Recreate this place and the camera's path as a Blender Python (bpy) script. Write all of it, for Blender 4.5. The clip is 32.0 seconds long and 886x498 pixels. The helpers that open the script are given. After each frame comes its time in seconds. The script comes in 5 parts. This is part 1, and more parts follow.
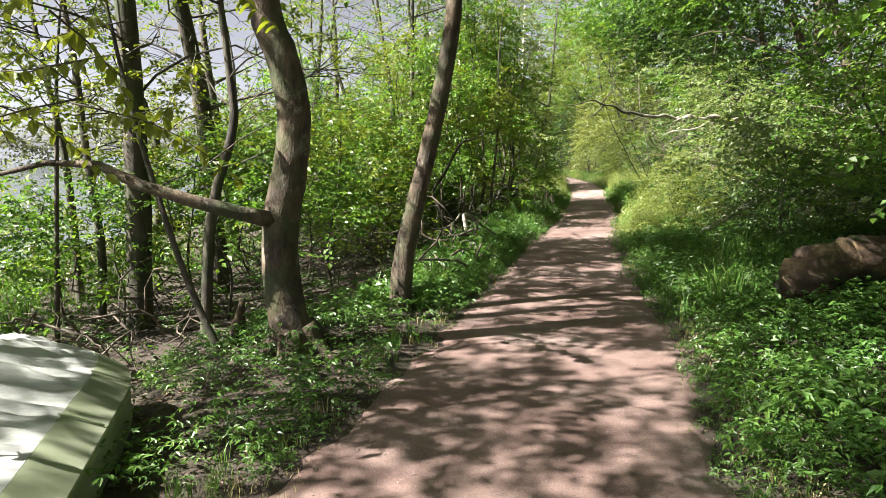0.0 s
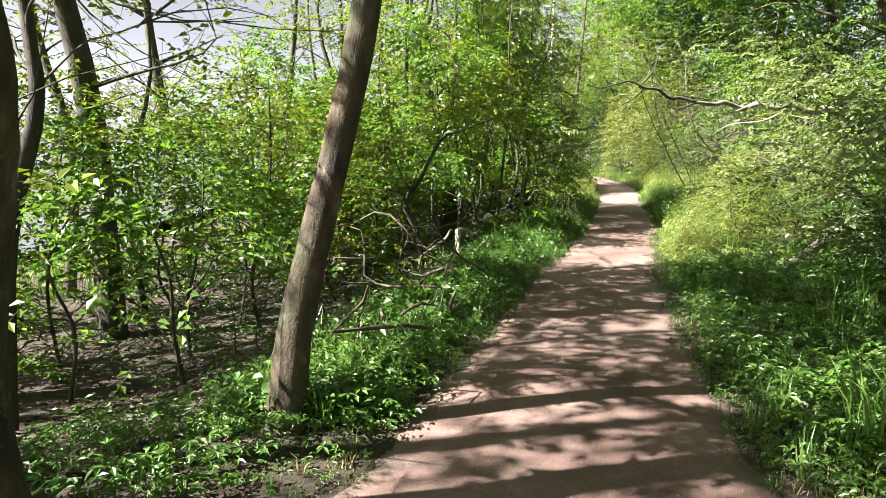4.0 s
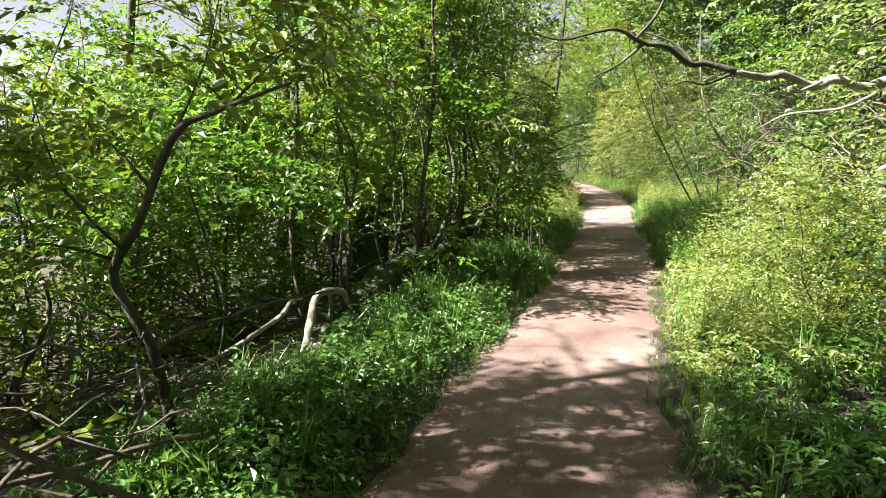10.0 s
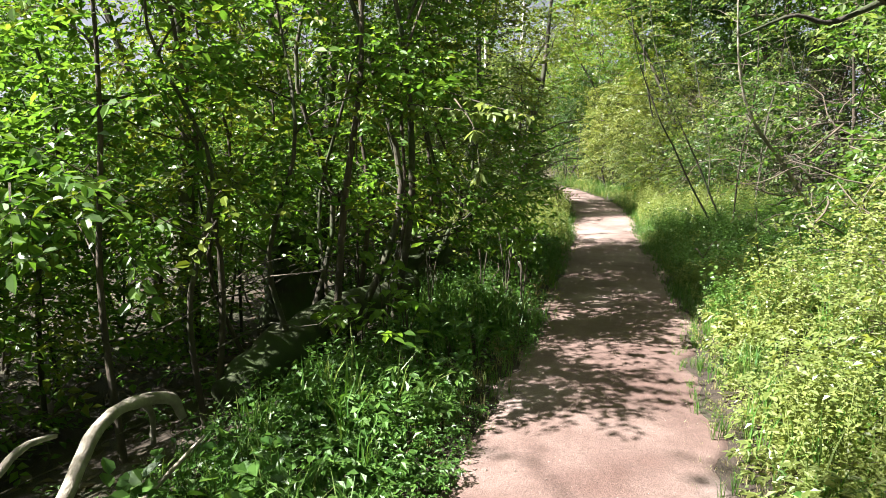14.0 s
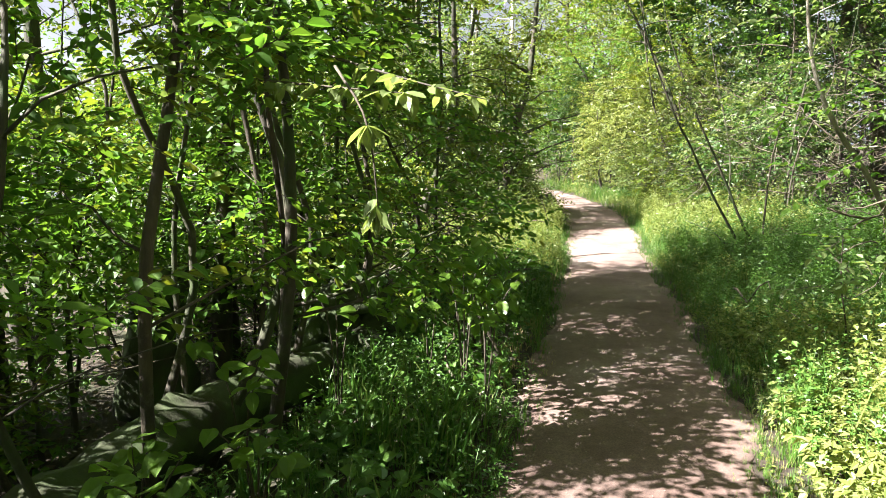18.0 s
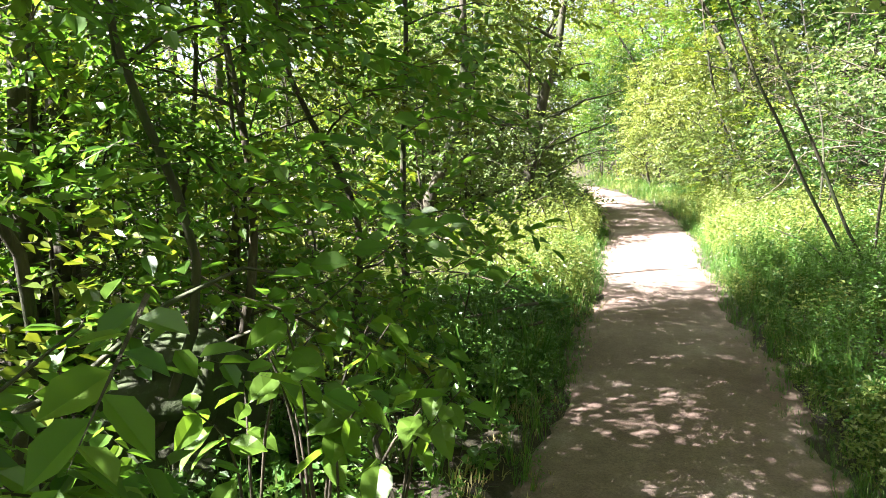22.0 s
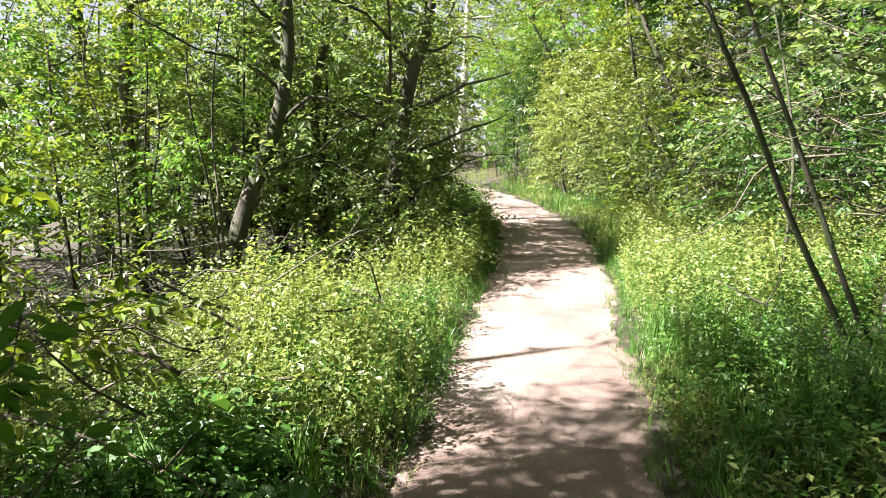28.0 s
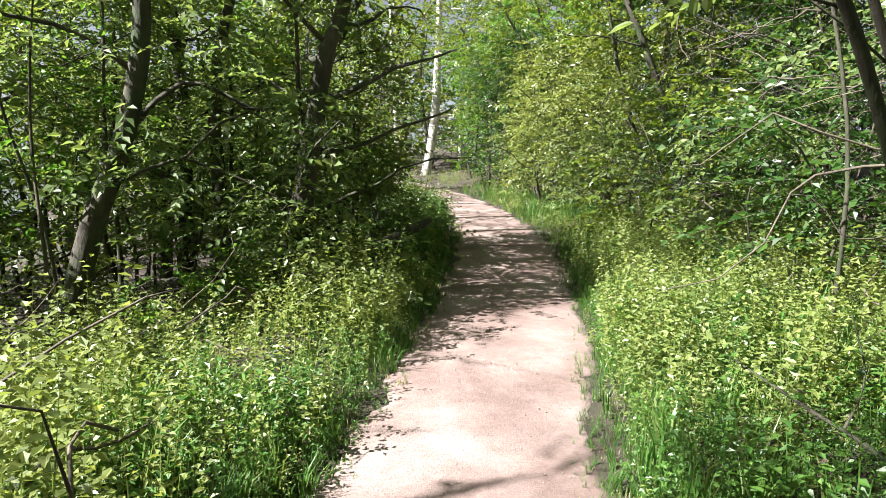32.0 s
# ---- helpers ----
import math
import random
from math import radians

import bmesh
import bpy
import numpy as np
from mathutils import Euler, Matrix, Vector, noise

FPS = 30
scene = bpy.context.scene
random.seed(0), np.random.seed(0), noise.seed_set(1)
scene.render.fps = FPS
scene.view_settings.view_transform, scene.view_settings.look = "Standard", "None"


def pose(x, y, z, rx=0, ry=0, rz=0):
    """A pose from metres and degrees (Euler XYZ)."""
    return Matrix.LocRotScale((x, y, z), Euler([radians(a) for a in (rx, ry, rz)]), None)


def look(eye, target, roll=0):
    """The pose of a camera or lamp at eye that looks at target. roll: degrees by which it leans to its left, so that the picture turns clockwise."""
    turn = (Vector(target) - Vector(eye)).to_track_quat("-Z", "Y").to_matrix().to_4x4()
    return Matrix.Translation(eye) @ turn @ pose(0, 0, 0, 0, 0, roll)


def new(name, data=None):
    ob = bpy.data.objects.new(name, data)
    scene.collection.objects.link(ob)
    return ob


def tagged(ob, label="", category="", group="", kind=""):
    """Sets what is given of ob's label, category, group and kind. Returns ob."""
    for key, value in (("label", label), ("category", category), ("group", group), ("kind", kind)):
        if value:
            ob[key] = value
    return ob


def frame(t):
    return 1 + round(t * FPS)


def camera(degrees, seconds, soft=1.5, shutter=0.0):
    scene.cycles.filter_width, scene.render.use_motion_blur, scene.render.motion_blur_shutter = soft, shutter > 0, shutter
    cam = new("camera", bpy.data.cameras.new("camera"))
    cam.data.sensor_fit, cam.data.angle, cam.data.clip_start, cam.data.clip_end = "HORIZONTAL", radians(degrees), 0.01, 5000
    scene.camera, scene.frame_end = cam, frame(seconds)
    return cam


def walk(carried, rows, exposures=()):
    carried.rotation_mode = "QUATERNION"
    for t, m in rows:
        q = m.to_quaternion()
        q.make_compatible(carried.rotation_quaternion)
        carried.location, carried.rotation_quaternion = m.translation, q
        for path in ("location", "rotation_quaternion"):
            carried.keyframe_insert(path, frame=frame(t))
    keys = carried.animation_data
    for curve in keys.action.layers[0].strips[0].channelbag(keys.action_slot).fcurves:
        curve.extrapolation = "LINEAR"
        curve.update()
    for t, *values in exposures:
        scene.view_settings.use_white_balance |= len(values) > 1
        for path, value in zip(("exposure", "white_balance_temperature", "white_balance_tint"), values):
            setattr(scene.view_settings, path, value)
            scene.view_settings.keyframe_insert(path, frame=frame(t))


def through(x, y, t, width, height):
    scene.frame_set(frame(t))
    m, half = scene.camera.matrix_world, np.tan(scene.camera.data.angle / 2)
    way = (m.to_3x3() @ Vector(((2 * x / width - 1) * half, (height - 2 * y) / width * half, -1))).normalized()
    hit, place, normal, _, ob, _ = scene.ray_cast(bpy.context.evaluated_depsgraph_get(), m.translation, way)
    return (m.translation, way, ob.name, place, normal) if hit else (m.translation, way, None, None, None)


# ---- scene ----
cam = camera(66.4, 32.0, soft=0.85)
METRES, EYE, TILT, LEAN, TURN = 19.0, 1.5, -8.5, 0.0, 0.0
ROWS = [
    (0.0, 0.0, 0.0, 0.0, 0.0, 0.0, -0.0),
    (0.5, 0.0035, 0.0217, 0.0035, 0.42, -0.19, -0.17),
    (1.0, 0.0065, 0.0419, 0.0052, 0.7, -0.33, -0.36),
    (1.5, 0.0108, 0.0578, 0.0082, 0.93, -0.37, -0.39),
    (2.0, 0.0167, 0.0763, 0.0128, 1.36, -0.51, -0.43),
    (2.5, 0.0198, 0.0931, 0.015, 1.57, -0.48, -0.58),
    (3.0, 0.0224, 0.1088, 0.0179, 1.92, -0.45, -0.74),
    (3.5, 0.0257, 0.1258, 0.0199, 2.21, -0.41, -0.78),
    (5.5, 0.0435, 0.1944, 0.0284, 2.95, -0.4, -0.72),
    (6.0, 0.0476, 0.2135, 0.0312, 2.55, -0.49, -0.66),
    (6.5, 0.0517, 0.2318, 0.0327, 2.9, -0.51, -0.78),
    (7.0, 0.0553, 0.2488, 0.0356, 2.73, -0.5, -0.85),
    (7.5, 0.0592, 0.2683, 0.0386, 2.24, -0.52, -0.84),
    (8.0, 0.0641, 0.2841, 0.0406, 1.91, -0.44, -0.85),
    (8.5, 0.0687, 0.2994, 0.0441, 2.08, -0.37, -0.88),
    (9.0, 0.0721, 0.3158, 0.0468, 1.79, -0.3, -0.88),
    (9.5, 0.0755, 0.3314, 0.0489, 1.71, -0.24, -0.94),
    (10.0, 0.079, 0.3482, 0.0524, 1.91, -0.26, -1.01),
    (10.5, 0.0808, 0.3638, 0.0539, 1.26, -0.19, -0.97),
    (11.0, 0.083, 0.3798, 0.0565, 1.48, -0.16, -0.97),
    (11.5, 0.0857, 0.3967, 0.0606, 1.43, -0.13, -0.99),
    (12.0, 0.0872, 0.4104, 0.0625, 1.54, -0.05, -1.06),
    (12.5, 0.0887, 0.4251, 0.0646, 1.4, -0.09, -1.05),
    (13.0, 0.0911, 0.4416, 0.0666, 1.17, -0.05, -0.98),
    (13.5, 0.0929, 0.4579, 0.0672, 1.24, -0.05, -0.99),
    (14.0, 0.0947, 0.4735, 0.0696, 0.78, -0.02, -0.87),
    (14.5, 0.0984, 0.4892, 0.0715, 0.89, -0.0, -0.87),
    (16.5, 0.1092, 0.5434, 0.0772, -0.05, 0.28, -0.17),
    (17.0, 0.1114, 0.5593, 0.08, 0.19, 0.22, -0.24),
    (17.5, 0.1132, 0.573, 0.0848, 0.1, 0.14, -0.27),
    (18.0, 0.1156, 0.5867, 0.0886, 0.4, 0.05, -0.25),
    (18.5, 0.119, 0.6032, 0.0898, 0.98, -0.07, -0.27),
    (19.0, 0.1224, 0.6181, 0.0914, 1.56, -0.1, -0.21),
    (19.5, 0.1269, 0.6368, 0.0925, 2.31, -0.16, -0.22),
    (20.0, 0.1299, 0.6526, 0.0934, 2.9, -0.24, -0.25),
    (20.5, 0.1324, 0.6667, 0.0939, 3.24, -0.25, -0.36),
    (21.0, 0.1372, 0.6831, 0.0943, 3.85, -0.24, -0.31),
    (21.5, 0.141, 0.6981, 0.0967, 4.45, -0.2, -0.33),
    (22.0, 0.1446, 0.7106, 0.0984, 4.23, -0.17, -0.36),
    (22.5, 0.1511, 0.7238, 0.0998, 4.07, -0.09, -0.23),
    (23.0, 0.1573, 0.737, 0.1018, 4.15, -0.11, -0.19),
    (23.5, 0.1633, 0.7507, 0.102, 3.2, -0.03, -0.11),
    (24.0, 0.1707, 0.7645, 0.1039, 2.56, 0.03, 0.06),
    (24.5, 0.1778, 0.7779, 0.1065, 0.94, 0.05, 0.26),
    (26.5, 0.1866, 0.8298, 0.1144, -0.72, -0.05, -0.73),
    (27.0, 0.1879, 0.8417, 0.1162, -1.44, 0.01, -0.63),
    (27.5, 0.1909, 0.8544, 0.1186, -1.58, 0.01, -0.7),
    (28.0, 0.1943, 0.8662, 0.1213, -1.58, -0.05, -0.6),
    (28.5, 0.1972, 0.8808, 0.1233, -1.88, -0.04, -0.65),
    (29.0, 0.1996, 0.89, 0.1254, -2.27, 0.07, -0.62),
    (29.5, 0.2032, 0.9034, 0.1279, -2.28, -0.03, -0.56),
    (30.0, 0.2064, 0.9139, 0.13, -2.44, 0.02, -0.55),
    (30.5, 0.21, 0.9269, 0.1314, -2.85, -0.05, -0.48),
    (31.0, 0.2151, 0.939, 0.1329, -2.74, -0.04, -0.43),
    (31.5, 0.2202, 0.9492, 0.1357, -2.72, -0.1, -0.31),
    (32.0, 0.2239, 0.9589, 0.1368, -2.91, -0.06, -0.35),
]
walk(cam, [(t, pose(0, 0, EYE, TILT, LEAN, TURN) @ pose(METRES * x, METRES * y, METRES * z, 90 + pitch, roll, yaw)) for t, x, y, z, yaw, pitch, roll in ROWS], exposures=[(0.0, 2.6, 6400, 13), (3.0, 2.85, 6450, 13), (6.0, 2.87, 6450, 13), (9.0, 2.84, 6400, 13), (11.0, 2.7, 6300, 13), (14.0, 2.58, 6250, 13), (17.0, 2.9, 6250, 13), (20.0, 3.25, 6250, 12), (22.0, 3.58, 6200, 12), (24.5, 3.46, 6200, 12), (28.0, 2.88, 6200, 12), (32.0, 2.37, 6000, 12)])

# ---- light ----
SUN_ELEVATION = 46.0
_az = Vector((-0.96, -0.27, 0)).normalized()
TO_SUN = Vector((_az.x * math.cos(radians(SUN_ELEVATION)), _az.y * math.cos(radians(SUN_ELEVATION)), math.sin(radians(SUN_ELEVATION))))
world = bpy.data.worlds.new("sky")
scene.world = world
world.use_nodes = True
_nt = world.node_tree
_sky = _nt.nodes.new("ShaderNodeTexSky")
_sky.sky_type = "NISHITA"
_sky.sun_disc = False
_sky.sun_elevation = radians(SUN_ELEVATION)
_sky.sun_rotation = math.atan2(TO_SUN.x, TO_SUN.y)
_sky.air_density, _sky.dust_density, _sky.ozone_density = 0.2, 1.6, 1.0
_bg = _nt.nodes["Background"]
_bg.inputs["Strength"].default_value = 0.05
_haze = _nt.nodes.new("ShaderNodeHueSaturation")
_haze.inputs["Saturation"].default_value = 0.25
_nt.links.new(_sky.outputs[0], _haze.inputs["Color"])
_nt.links.new(_haze.outputs[0], _bg.inputs["Color"])
_sun = bpy.data.lights.new("sun", "SUN")
_sun.energy, _sun.angle, _sun.color = 5.0, radians(0.53), (1.0, 0.95, 0.86)
new("sun", _sun).matrix_world = look(TO_SUN * 60, (0, 0, 0))


# ---- materials ----
def nodes_of(name):
    m = bpy.data.materials.new(name)
    m.use_nodes = True
    return m, m.node_tree.nodes, m.node_tree.links, m.node_tree.nodes["Principled BSDF"]


def ramp(n, stops):
    r = n.new("ShaderNodeValToRGB")
    e = r.color_ramp.elements
    while len(e) < len(stops):
        e.new(0.5)
    for k, (p, c) in zip(e, stops):
        k.position, k.color = p, (*c, 1)
    return r


def noise_tex(n, l, scale, detail=4, rough=0.6, coords="Object", stretch=None):
    tc = n.new("ShaderNodeTexCoord")
    t = n.new("ShaderNodeTexNoise")
    t.inputs["Scale"].default_value, t.inputs["Detail"].default_value, t.inputs["Roughness"].default_value = scale, detail, rough
    if stretch:
        mp = n.new("ShaderNodeMapping")
        mp.inputs["Scale"].default_value = stretch
        l.new(tc.outputs[coords], mp.inputs[0])
        l.new(mp.outputs[0], t.inputs[0])
    else:
        l.new(tc.outputs[coords], t.inputs[0])
    return t


def bump(n, l, b, height, strength, dist):
    u = n.new("ShaderNodeBump")
    u.inputs["Strength"].default_value, u.inputs["Distance"].default_value = strength, dist
    l.new(height, u.inputs["Height"])
    l.new(u.outputs[0], b.inputs["Normal"])


def mix_rgb(n, l, mode, fac, a, b):
    x = n.new("ShaderNodeMix")
    x.data_type, x.blend_type = "RGBA", mode
    for sock, v in ((x.inputs[0], fac), (x.inputs[6], a), (x.inputs[7], b)):
        if isinstance(v, (int, float)):
            sock.default_value = v
        elif isinstance(v, tuple):
            sock.default_value = (*v, 1)
        else:
            l.new(v, sock)
    return x.outputs[2]


def leaf_material(name, colours, see_through=0.4, rough=0.4):
    """Leaves: each its own tone, blotched, and letting light through."""
    m, n, l, b = nodes_of(name)
    g = n.new("ShaderNodeNewGeometry")
    r = ramp(n, [(i / (len(colours) - 1), c) for i, c in enumerate(colours)])
    l.new(g.outputs["Random Per Island"], r.inputs[0])
    t = noise_tex(n, l, 0.9, 2)
    big = ramp(n, [(0.3, (0.72, 0.80, 0.7)), (0.7, (1.2, 1.12, 1.0))])
    l.new(t.outputs[0], big.inputs[0])
    col = mix_rgb(n, l, "MULTIPLY", 1.0, r.outputs[0], big.outputs[0])
    l.new(col, b.inputs["Base Color"])
    b.inputs["Roughness"].default_value = rough
    b.inputs["Specular IOR Level"].default_value = 0.5
    tr = n.new("ShaderNodeBsdfTranslucent")
    warm = mix_rgb(n, l, "MULTIPLY", 1.0, col, (1.4, 1.35, 0.75))
    l.new(warm, tr.inputs["Color"])
    mx = n.new("ShaderNodeMixShader")
    mx.inputs[0].default_value = see_through
    l.new(b.outputs[0], mx.inputs[1])
    l.new(tr.outputs[0], mx.inputs[2])
    l.new(mx.outputs[0], n["Material Output"].inputs[0])
    return m


def bark_material(name, stops, scale=9.0, stretch=(1, 1, 0.25), strength=0.6, moss=0.0, lichen=0.15):
    m, n, l, b = nodes_of(name)
    t = noise_tex(n, l, scale, 6, 0.65, stretch=stretch)
    r = ramp(n, stops)
    l.new(t.outputs[0], r.inputs[0])
    col = r.outputs[0]
    blot = noise_tex(n, l, 2.2, 3)
    r2 = ramp(n, [(0.35, (0.65, 0.66, 0.62)), (0.65, (1.2, 1.15, 1.08))])
    l.new(blot.outputs[0], r2.inputs[0])
    col = mix_rgb(n, l, "MULTIPLY", 1.0, col, r2.outputs[0])
    spots = noise_tex(n, l, 5.5, 6, 0.75)
    r3 = ramp(n, [(0.56, (0, 0, 0)), (0.64, (1, 1, 1))])
    l.new(spots.outputs[0], r3.inputs[0])
    fac = n.new("ShaderNodeMath")
    fac.operation = "MULTIPLY"
    fac.inputs[1].default_value = lichen
    l.new(r3.outputs[0], fac.inputs[0])
    col = mix_rgb(n, l, "MIX", fac.outputs[0], col, (0.26, 0.25, 0.2))
    if moss:
        mt = noise_tex(n, l, 3.5, 5)
        mr = ramp(n, [(0.5 - 0.25 * moss, (0, 0, 0)), (0.72 - 0.2 * moss, (1, 1, 1))])
        l.new(mt.outputs[0], mr.inputs[0])
        col = mix_rgb(n, l, "MIX", mr.outputs[0], col, (0.034, 0.053, 0.014))
    l.new(col, b.inputs["Base Color"])
    b.inputs["Roughness"].default_value = 0.85
    fine = noise_tex(n, l, scale * 3.2, 5, 0.7, stretch=stretch)
    bump(n, l, b, fine.outputs[0], strength, 0.02)
    return m


BARK = bark_material("bark_grey_brown", [(0.34, (0.02, 0.014, 0.009)), (0.52, (0.075, 0.054, 0.034)), (0.7, (0.17, 0.13, 0.088))], scale=7, moss=0.22, lichen=0.45, stretch=(1, 1, 0.45), strength=1.0)
BARK_DARK = bark_material("bark_dark", [(0.3, (0.022, 0.018, 0.014)), (0.55, (0.06, 0.05, 0.038)), (0.75, (0.11, 0.095, 0.075))], moss=0.2)
BARK_STEM = bark_material("bark_sapling", [(0.3, (0.03, 0.024, 0.017)), (0.6, (0.075, 0.06, 0.044)), (0.75, (0.17, 0.145, 0.11))], scale=14)
BARK_BIRCH = bark_material("bark_birch", [(0.36, (0.05, 0.045, 0.04)), (0.43, (0.5, 0.48, 0.44)), (0.7, (0.68, 0.66, 0.62))], scale=6, stretch=(0.35, 0.35, 2.6), strength=0.25)
DEADWOOD = bark_material("dead_wood_pale", [(0.3, (0.15, 0.132, 0.108)), (0.55, (0.26, 0.238, 0.205)), (0.75, (0.42, 0.395, 0.35))], scale=12, stretch=(1, 1, 1))
DEADTWIG = bark_material("dead_twigs", [(0.3, (0.045, 0.035, 0.026)), (0.6, (0.11, 0.09, 0.067)), (0.75, (0.2, 0.175, 0.14))], scale=12, stretch=(1, 1, 1))
MOSSLOG = bark_material("mossy_log_bark", [(0.3, (0.012, 0.01, 0.008)), (0.6, (0.035, 0.027, 0.02)), (0.75, (0.07, 0.056, 0.042))], scale=6, moss=0.75, lichen=0.0)
ROTTEN = bark_material("rotten_wood_brown", [(0.35, (0.016, 0.009, 0.006)), (0.52, (0.06, 0.036, 0.02)), (0.7, (0.24, 0.17, 0.1))], scale=5, stretch=(1, 1, 1), moss=0.1)

LEAF_FRESH = leaf_material("leaf_yellow_green", [(0.086, 0.140, 0.015), (0.133, 0.184, 0.022), (0.172, 0.203, 0.025), (0.108, 0.170, 0.021)])
LEAF_MID = leaf_material("leaf_mid_green", see_through=0.55, colours=[(0.052, 0.13, 0.018), (0.09, 0.188, 0.027), (0.13, 0.226, 0.033), (0.074, 0.17, 0.028)])
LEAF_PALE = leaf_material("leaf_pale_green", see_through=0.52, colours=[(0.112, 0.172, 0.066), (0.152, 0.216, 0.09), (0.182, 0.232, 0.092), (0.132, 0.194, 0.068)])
LEAF_SPRING = leaf_material("leaf_spring_yellow", see_through=0.42, colours=[(0.125, 0.17, 0.045), (0.175, 0.22, 0.065), (0.21, 0.235, 0.08), (0.145, 0.195, 0.055)])
# for dark green bushes, and for plants whose shade is put into the leaf colour
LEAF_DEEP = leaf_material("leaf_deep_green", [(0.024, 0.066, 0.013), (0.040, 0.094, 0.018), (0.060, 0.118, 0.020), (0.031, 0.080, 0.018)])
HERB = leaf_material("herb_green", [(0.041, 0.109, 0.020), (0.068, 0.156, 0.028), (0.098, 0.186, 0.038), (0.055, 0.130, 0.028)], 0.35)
# paler copy of HERB for sunny stretches: the sunlight is put into its colour
HERB_SUN = leaf_material("herb_sunlit_yellowish", [(0.15, 0.2, 0.058), (0.19, 0.24, 0.075), (0.225, 0.26, 0.095), (0.165, 0.215, 0.066)], 0.45)
GRASS = leaf_material("grass_green", [(0.039, 0.112, 0.018), (0.064, 0.159, 0.025), (0.099, 0.194, 0.038), (0.149, 0.188, 0.064)], 0.32)
STRAW = leaf_material("dry_straw", [(0.2, 0.17, 0.08), (0.3, 0.26, 0.14), (0.38, 0.33, 0.2), (0.16, 0.19, 0.06)], 0.2, 0.7)
LITTER = leaf_material("dead_leaves", [(0.03, 0.02, 0.013), (0.07, 0.05, 0.033), (0.125, 0.1, 0.074), (0.05, 0.035, 0.022)], 0.1, 0.8)
# greyed and paled green: the haze of distance is painted into these leaves
FARLEAF = leaf_material("far_leaves_hazed", [(0.1, 0.13, 0.07), (0.14, 0.16, 0.1), (0.16, 0.17, 0.11), (0.12, 0.14, 0.09)], 0.25, 0.7)


def path_material():
    m, n, l, b = nodes_of("red_gravel")
    big = noise_tex(n, l, 1.1, 4)
    r = ramp(n, [(0.3, (0.086, 0.049, 0.04)), (0.55, (0.148, 0.1, 0.086)), (0.75, (0.24, 0.19, 0.174))])
    l.new(big.outputs[0], r.inputs[0])
    grit = noise_tex(n, l, 85, 5, 0.75)
    rg = ramp(n, [(0.3, (0.62, 0.6, 0.58)), (0.5, (1.0, 1.0, 1.0)), (0.72, (1.38, 1.36, 1.34))])
    l.new(grit.outputs[0], rg.inputs[0])
    tc, sep, along_path = n.new("ShaderNodeTexCoord"), n.new("ShaderNodeSeparateXYZ"), n.new("ShaderNodeMapRange")
    l.new(tc.outputs["Object"], sep.inputs[0])
    l.new(sep.outputs["Y"], along_path.inputs["Value"])
    along_path.inputs["From Min"].default_value, along_path.inputs["From Max"].default_value = 15.0, 21.0
    # paler gravel from y 15 to 21 on: the glare of sun painted in
    dry = ramp(n, [(0.3, (0.115, 0.073, 0.061)), (0.55, (0.2, 0.146, 0.129)), (0.75, (0.315, 0.262, 0.243))])
    l.new(big.outputs[0], dry.inputs[0])
    tone = mix_rgb(n, l, "MIX", along_path.outputs[0], r.outputs[0], dry.outputs[0])
    speck = noise_tex(n, l, 19, 3, 0.6)
    rs = ramp(n, [(0.3, (0.86, 0.85, 0.84)), (0.7, (1.12, 1.12, 1.12))])
    l.new(speck.outputs[0], rs.inputs[0])
    tone = mix_rgb(n, l, "MULTIPLY", 1.0, tone, rs.outputs[0])
    l.new(mix_rgb(n, l, "MULTIPLY", 1.0, tone, rg.outputs[0]), b.inputs["Base Color"])
    b.inputs["Roughness"].default_value = 0.92
    bump(n, l, b, grit.outputs[0], 0.55, 0.012)
    return m


def soil_material():
    m, n, l, b = nodes_of("woodland_soil")
    big = noise_tex(n, l, 0.8, 6)
    r = ramp(n, [(0.3, (0.02, 0.014, 0.01)), (0.5, (0.04, 0.029, 0.02)), (0.68, (0.03, 0.037, 0.014))])
    l.new(big.outputs[0], r.inputs[0])
    fine = noise_tex(n, l, 45, 5, 0.75)
    rg = ramp(n, [(0.3, (0.5, 0.5, 0.5)), (0.7, (1.6, 1.55, 1.5))])
    l.new(fine.outputs[0], rg.inputs[0])
    l.new(mix_rgb(n, l, "MULTIPLY", 1.0, r.outputs[0], rg.outputs[0]), b.inputs["Base Color"])
    b.inputs["Roughness"].default_value = 0.95
    bump(n, l, b, fine.outputs[0], 0.8, 0.03)
    return m


def water_material():
    m, n, l, b = nodes_of("lake_water")
    b.inputs["Base Color"].default_value = (0.06, 0.075, 0.08, 1)
    b.inputs["Roughness"].default_value = 0.08
    w = noise_tex(n, l, 2.2, 4, stretch=(1, 2.5, 1))
    bump(n, l, b, w.outputs[0], 0.25, 0.05)
    return m


def plastic_material(name, dark, mid, light, through, wrinkle):
    m, n, l, b = nodes_of(name)
    t = noise_tex(n, l, 3, 6)
    r = ramp(n, [(0.32, dark), (0.5, mid), (0.7, light)])
    l.new(t.outputs[0], r.inputs[0])
    l.new(r.outputs[0], b.inputs["Base Color"])
    b.inputs["Roughness"].default_value = 0.45
    u = noise_tex(n, l, 9, 5, 0.65, stretch=(0.5, 2.2, 1))
    bump(n, l, b, u.outputs[0], wrinkle, 0.03)
    tr = n.new("ShaderNodeBsdfTranslucent")
    tr.inputs["Color"].default_value = (0.36, 0.46, 0.2, 1)
    mx = n.new("ShaderNodeMixShader")
    mx.inputs[0].default_value = through
    l.new(b.outputs[0], mx.inputs[1])
    l.new(tr.outputs[0], mx.inputs[2])
    l.new(mx.outputs[0], n["Material Output"].inputs[0])
    return m


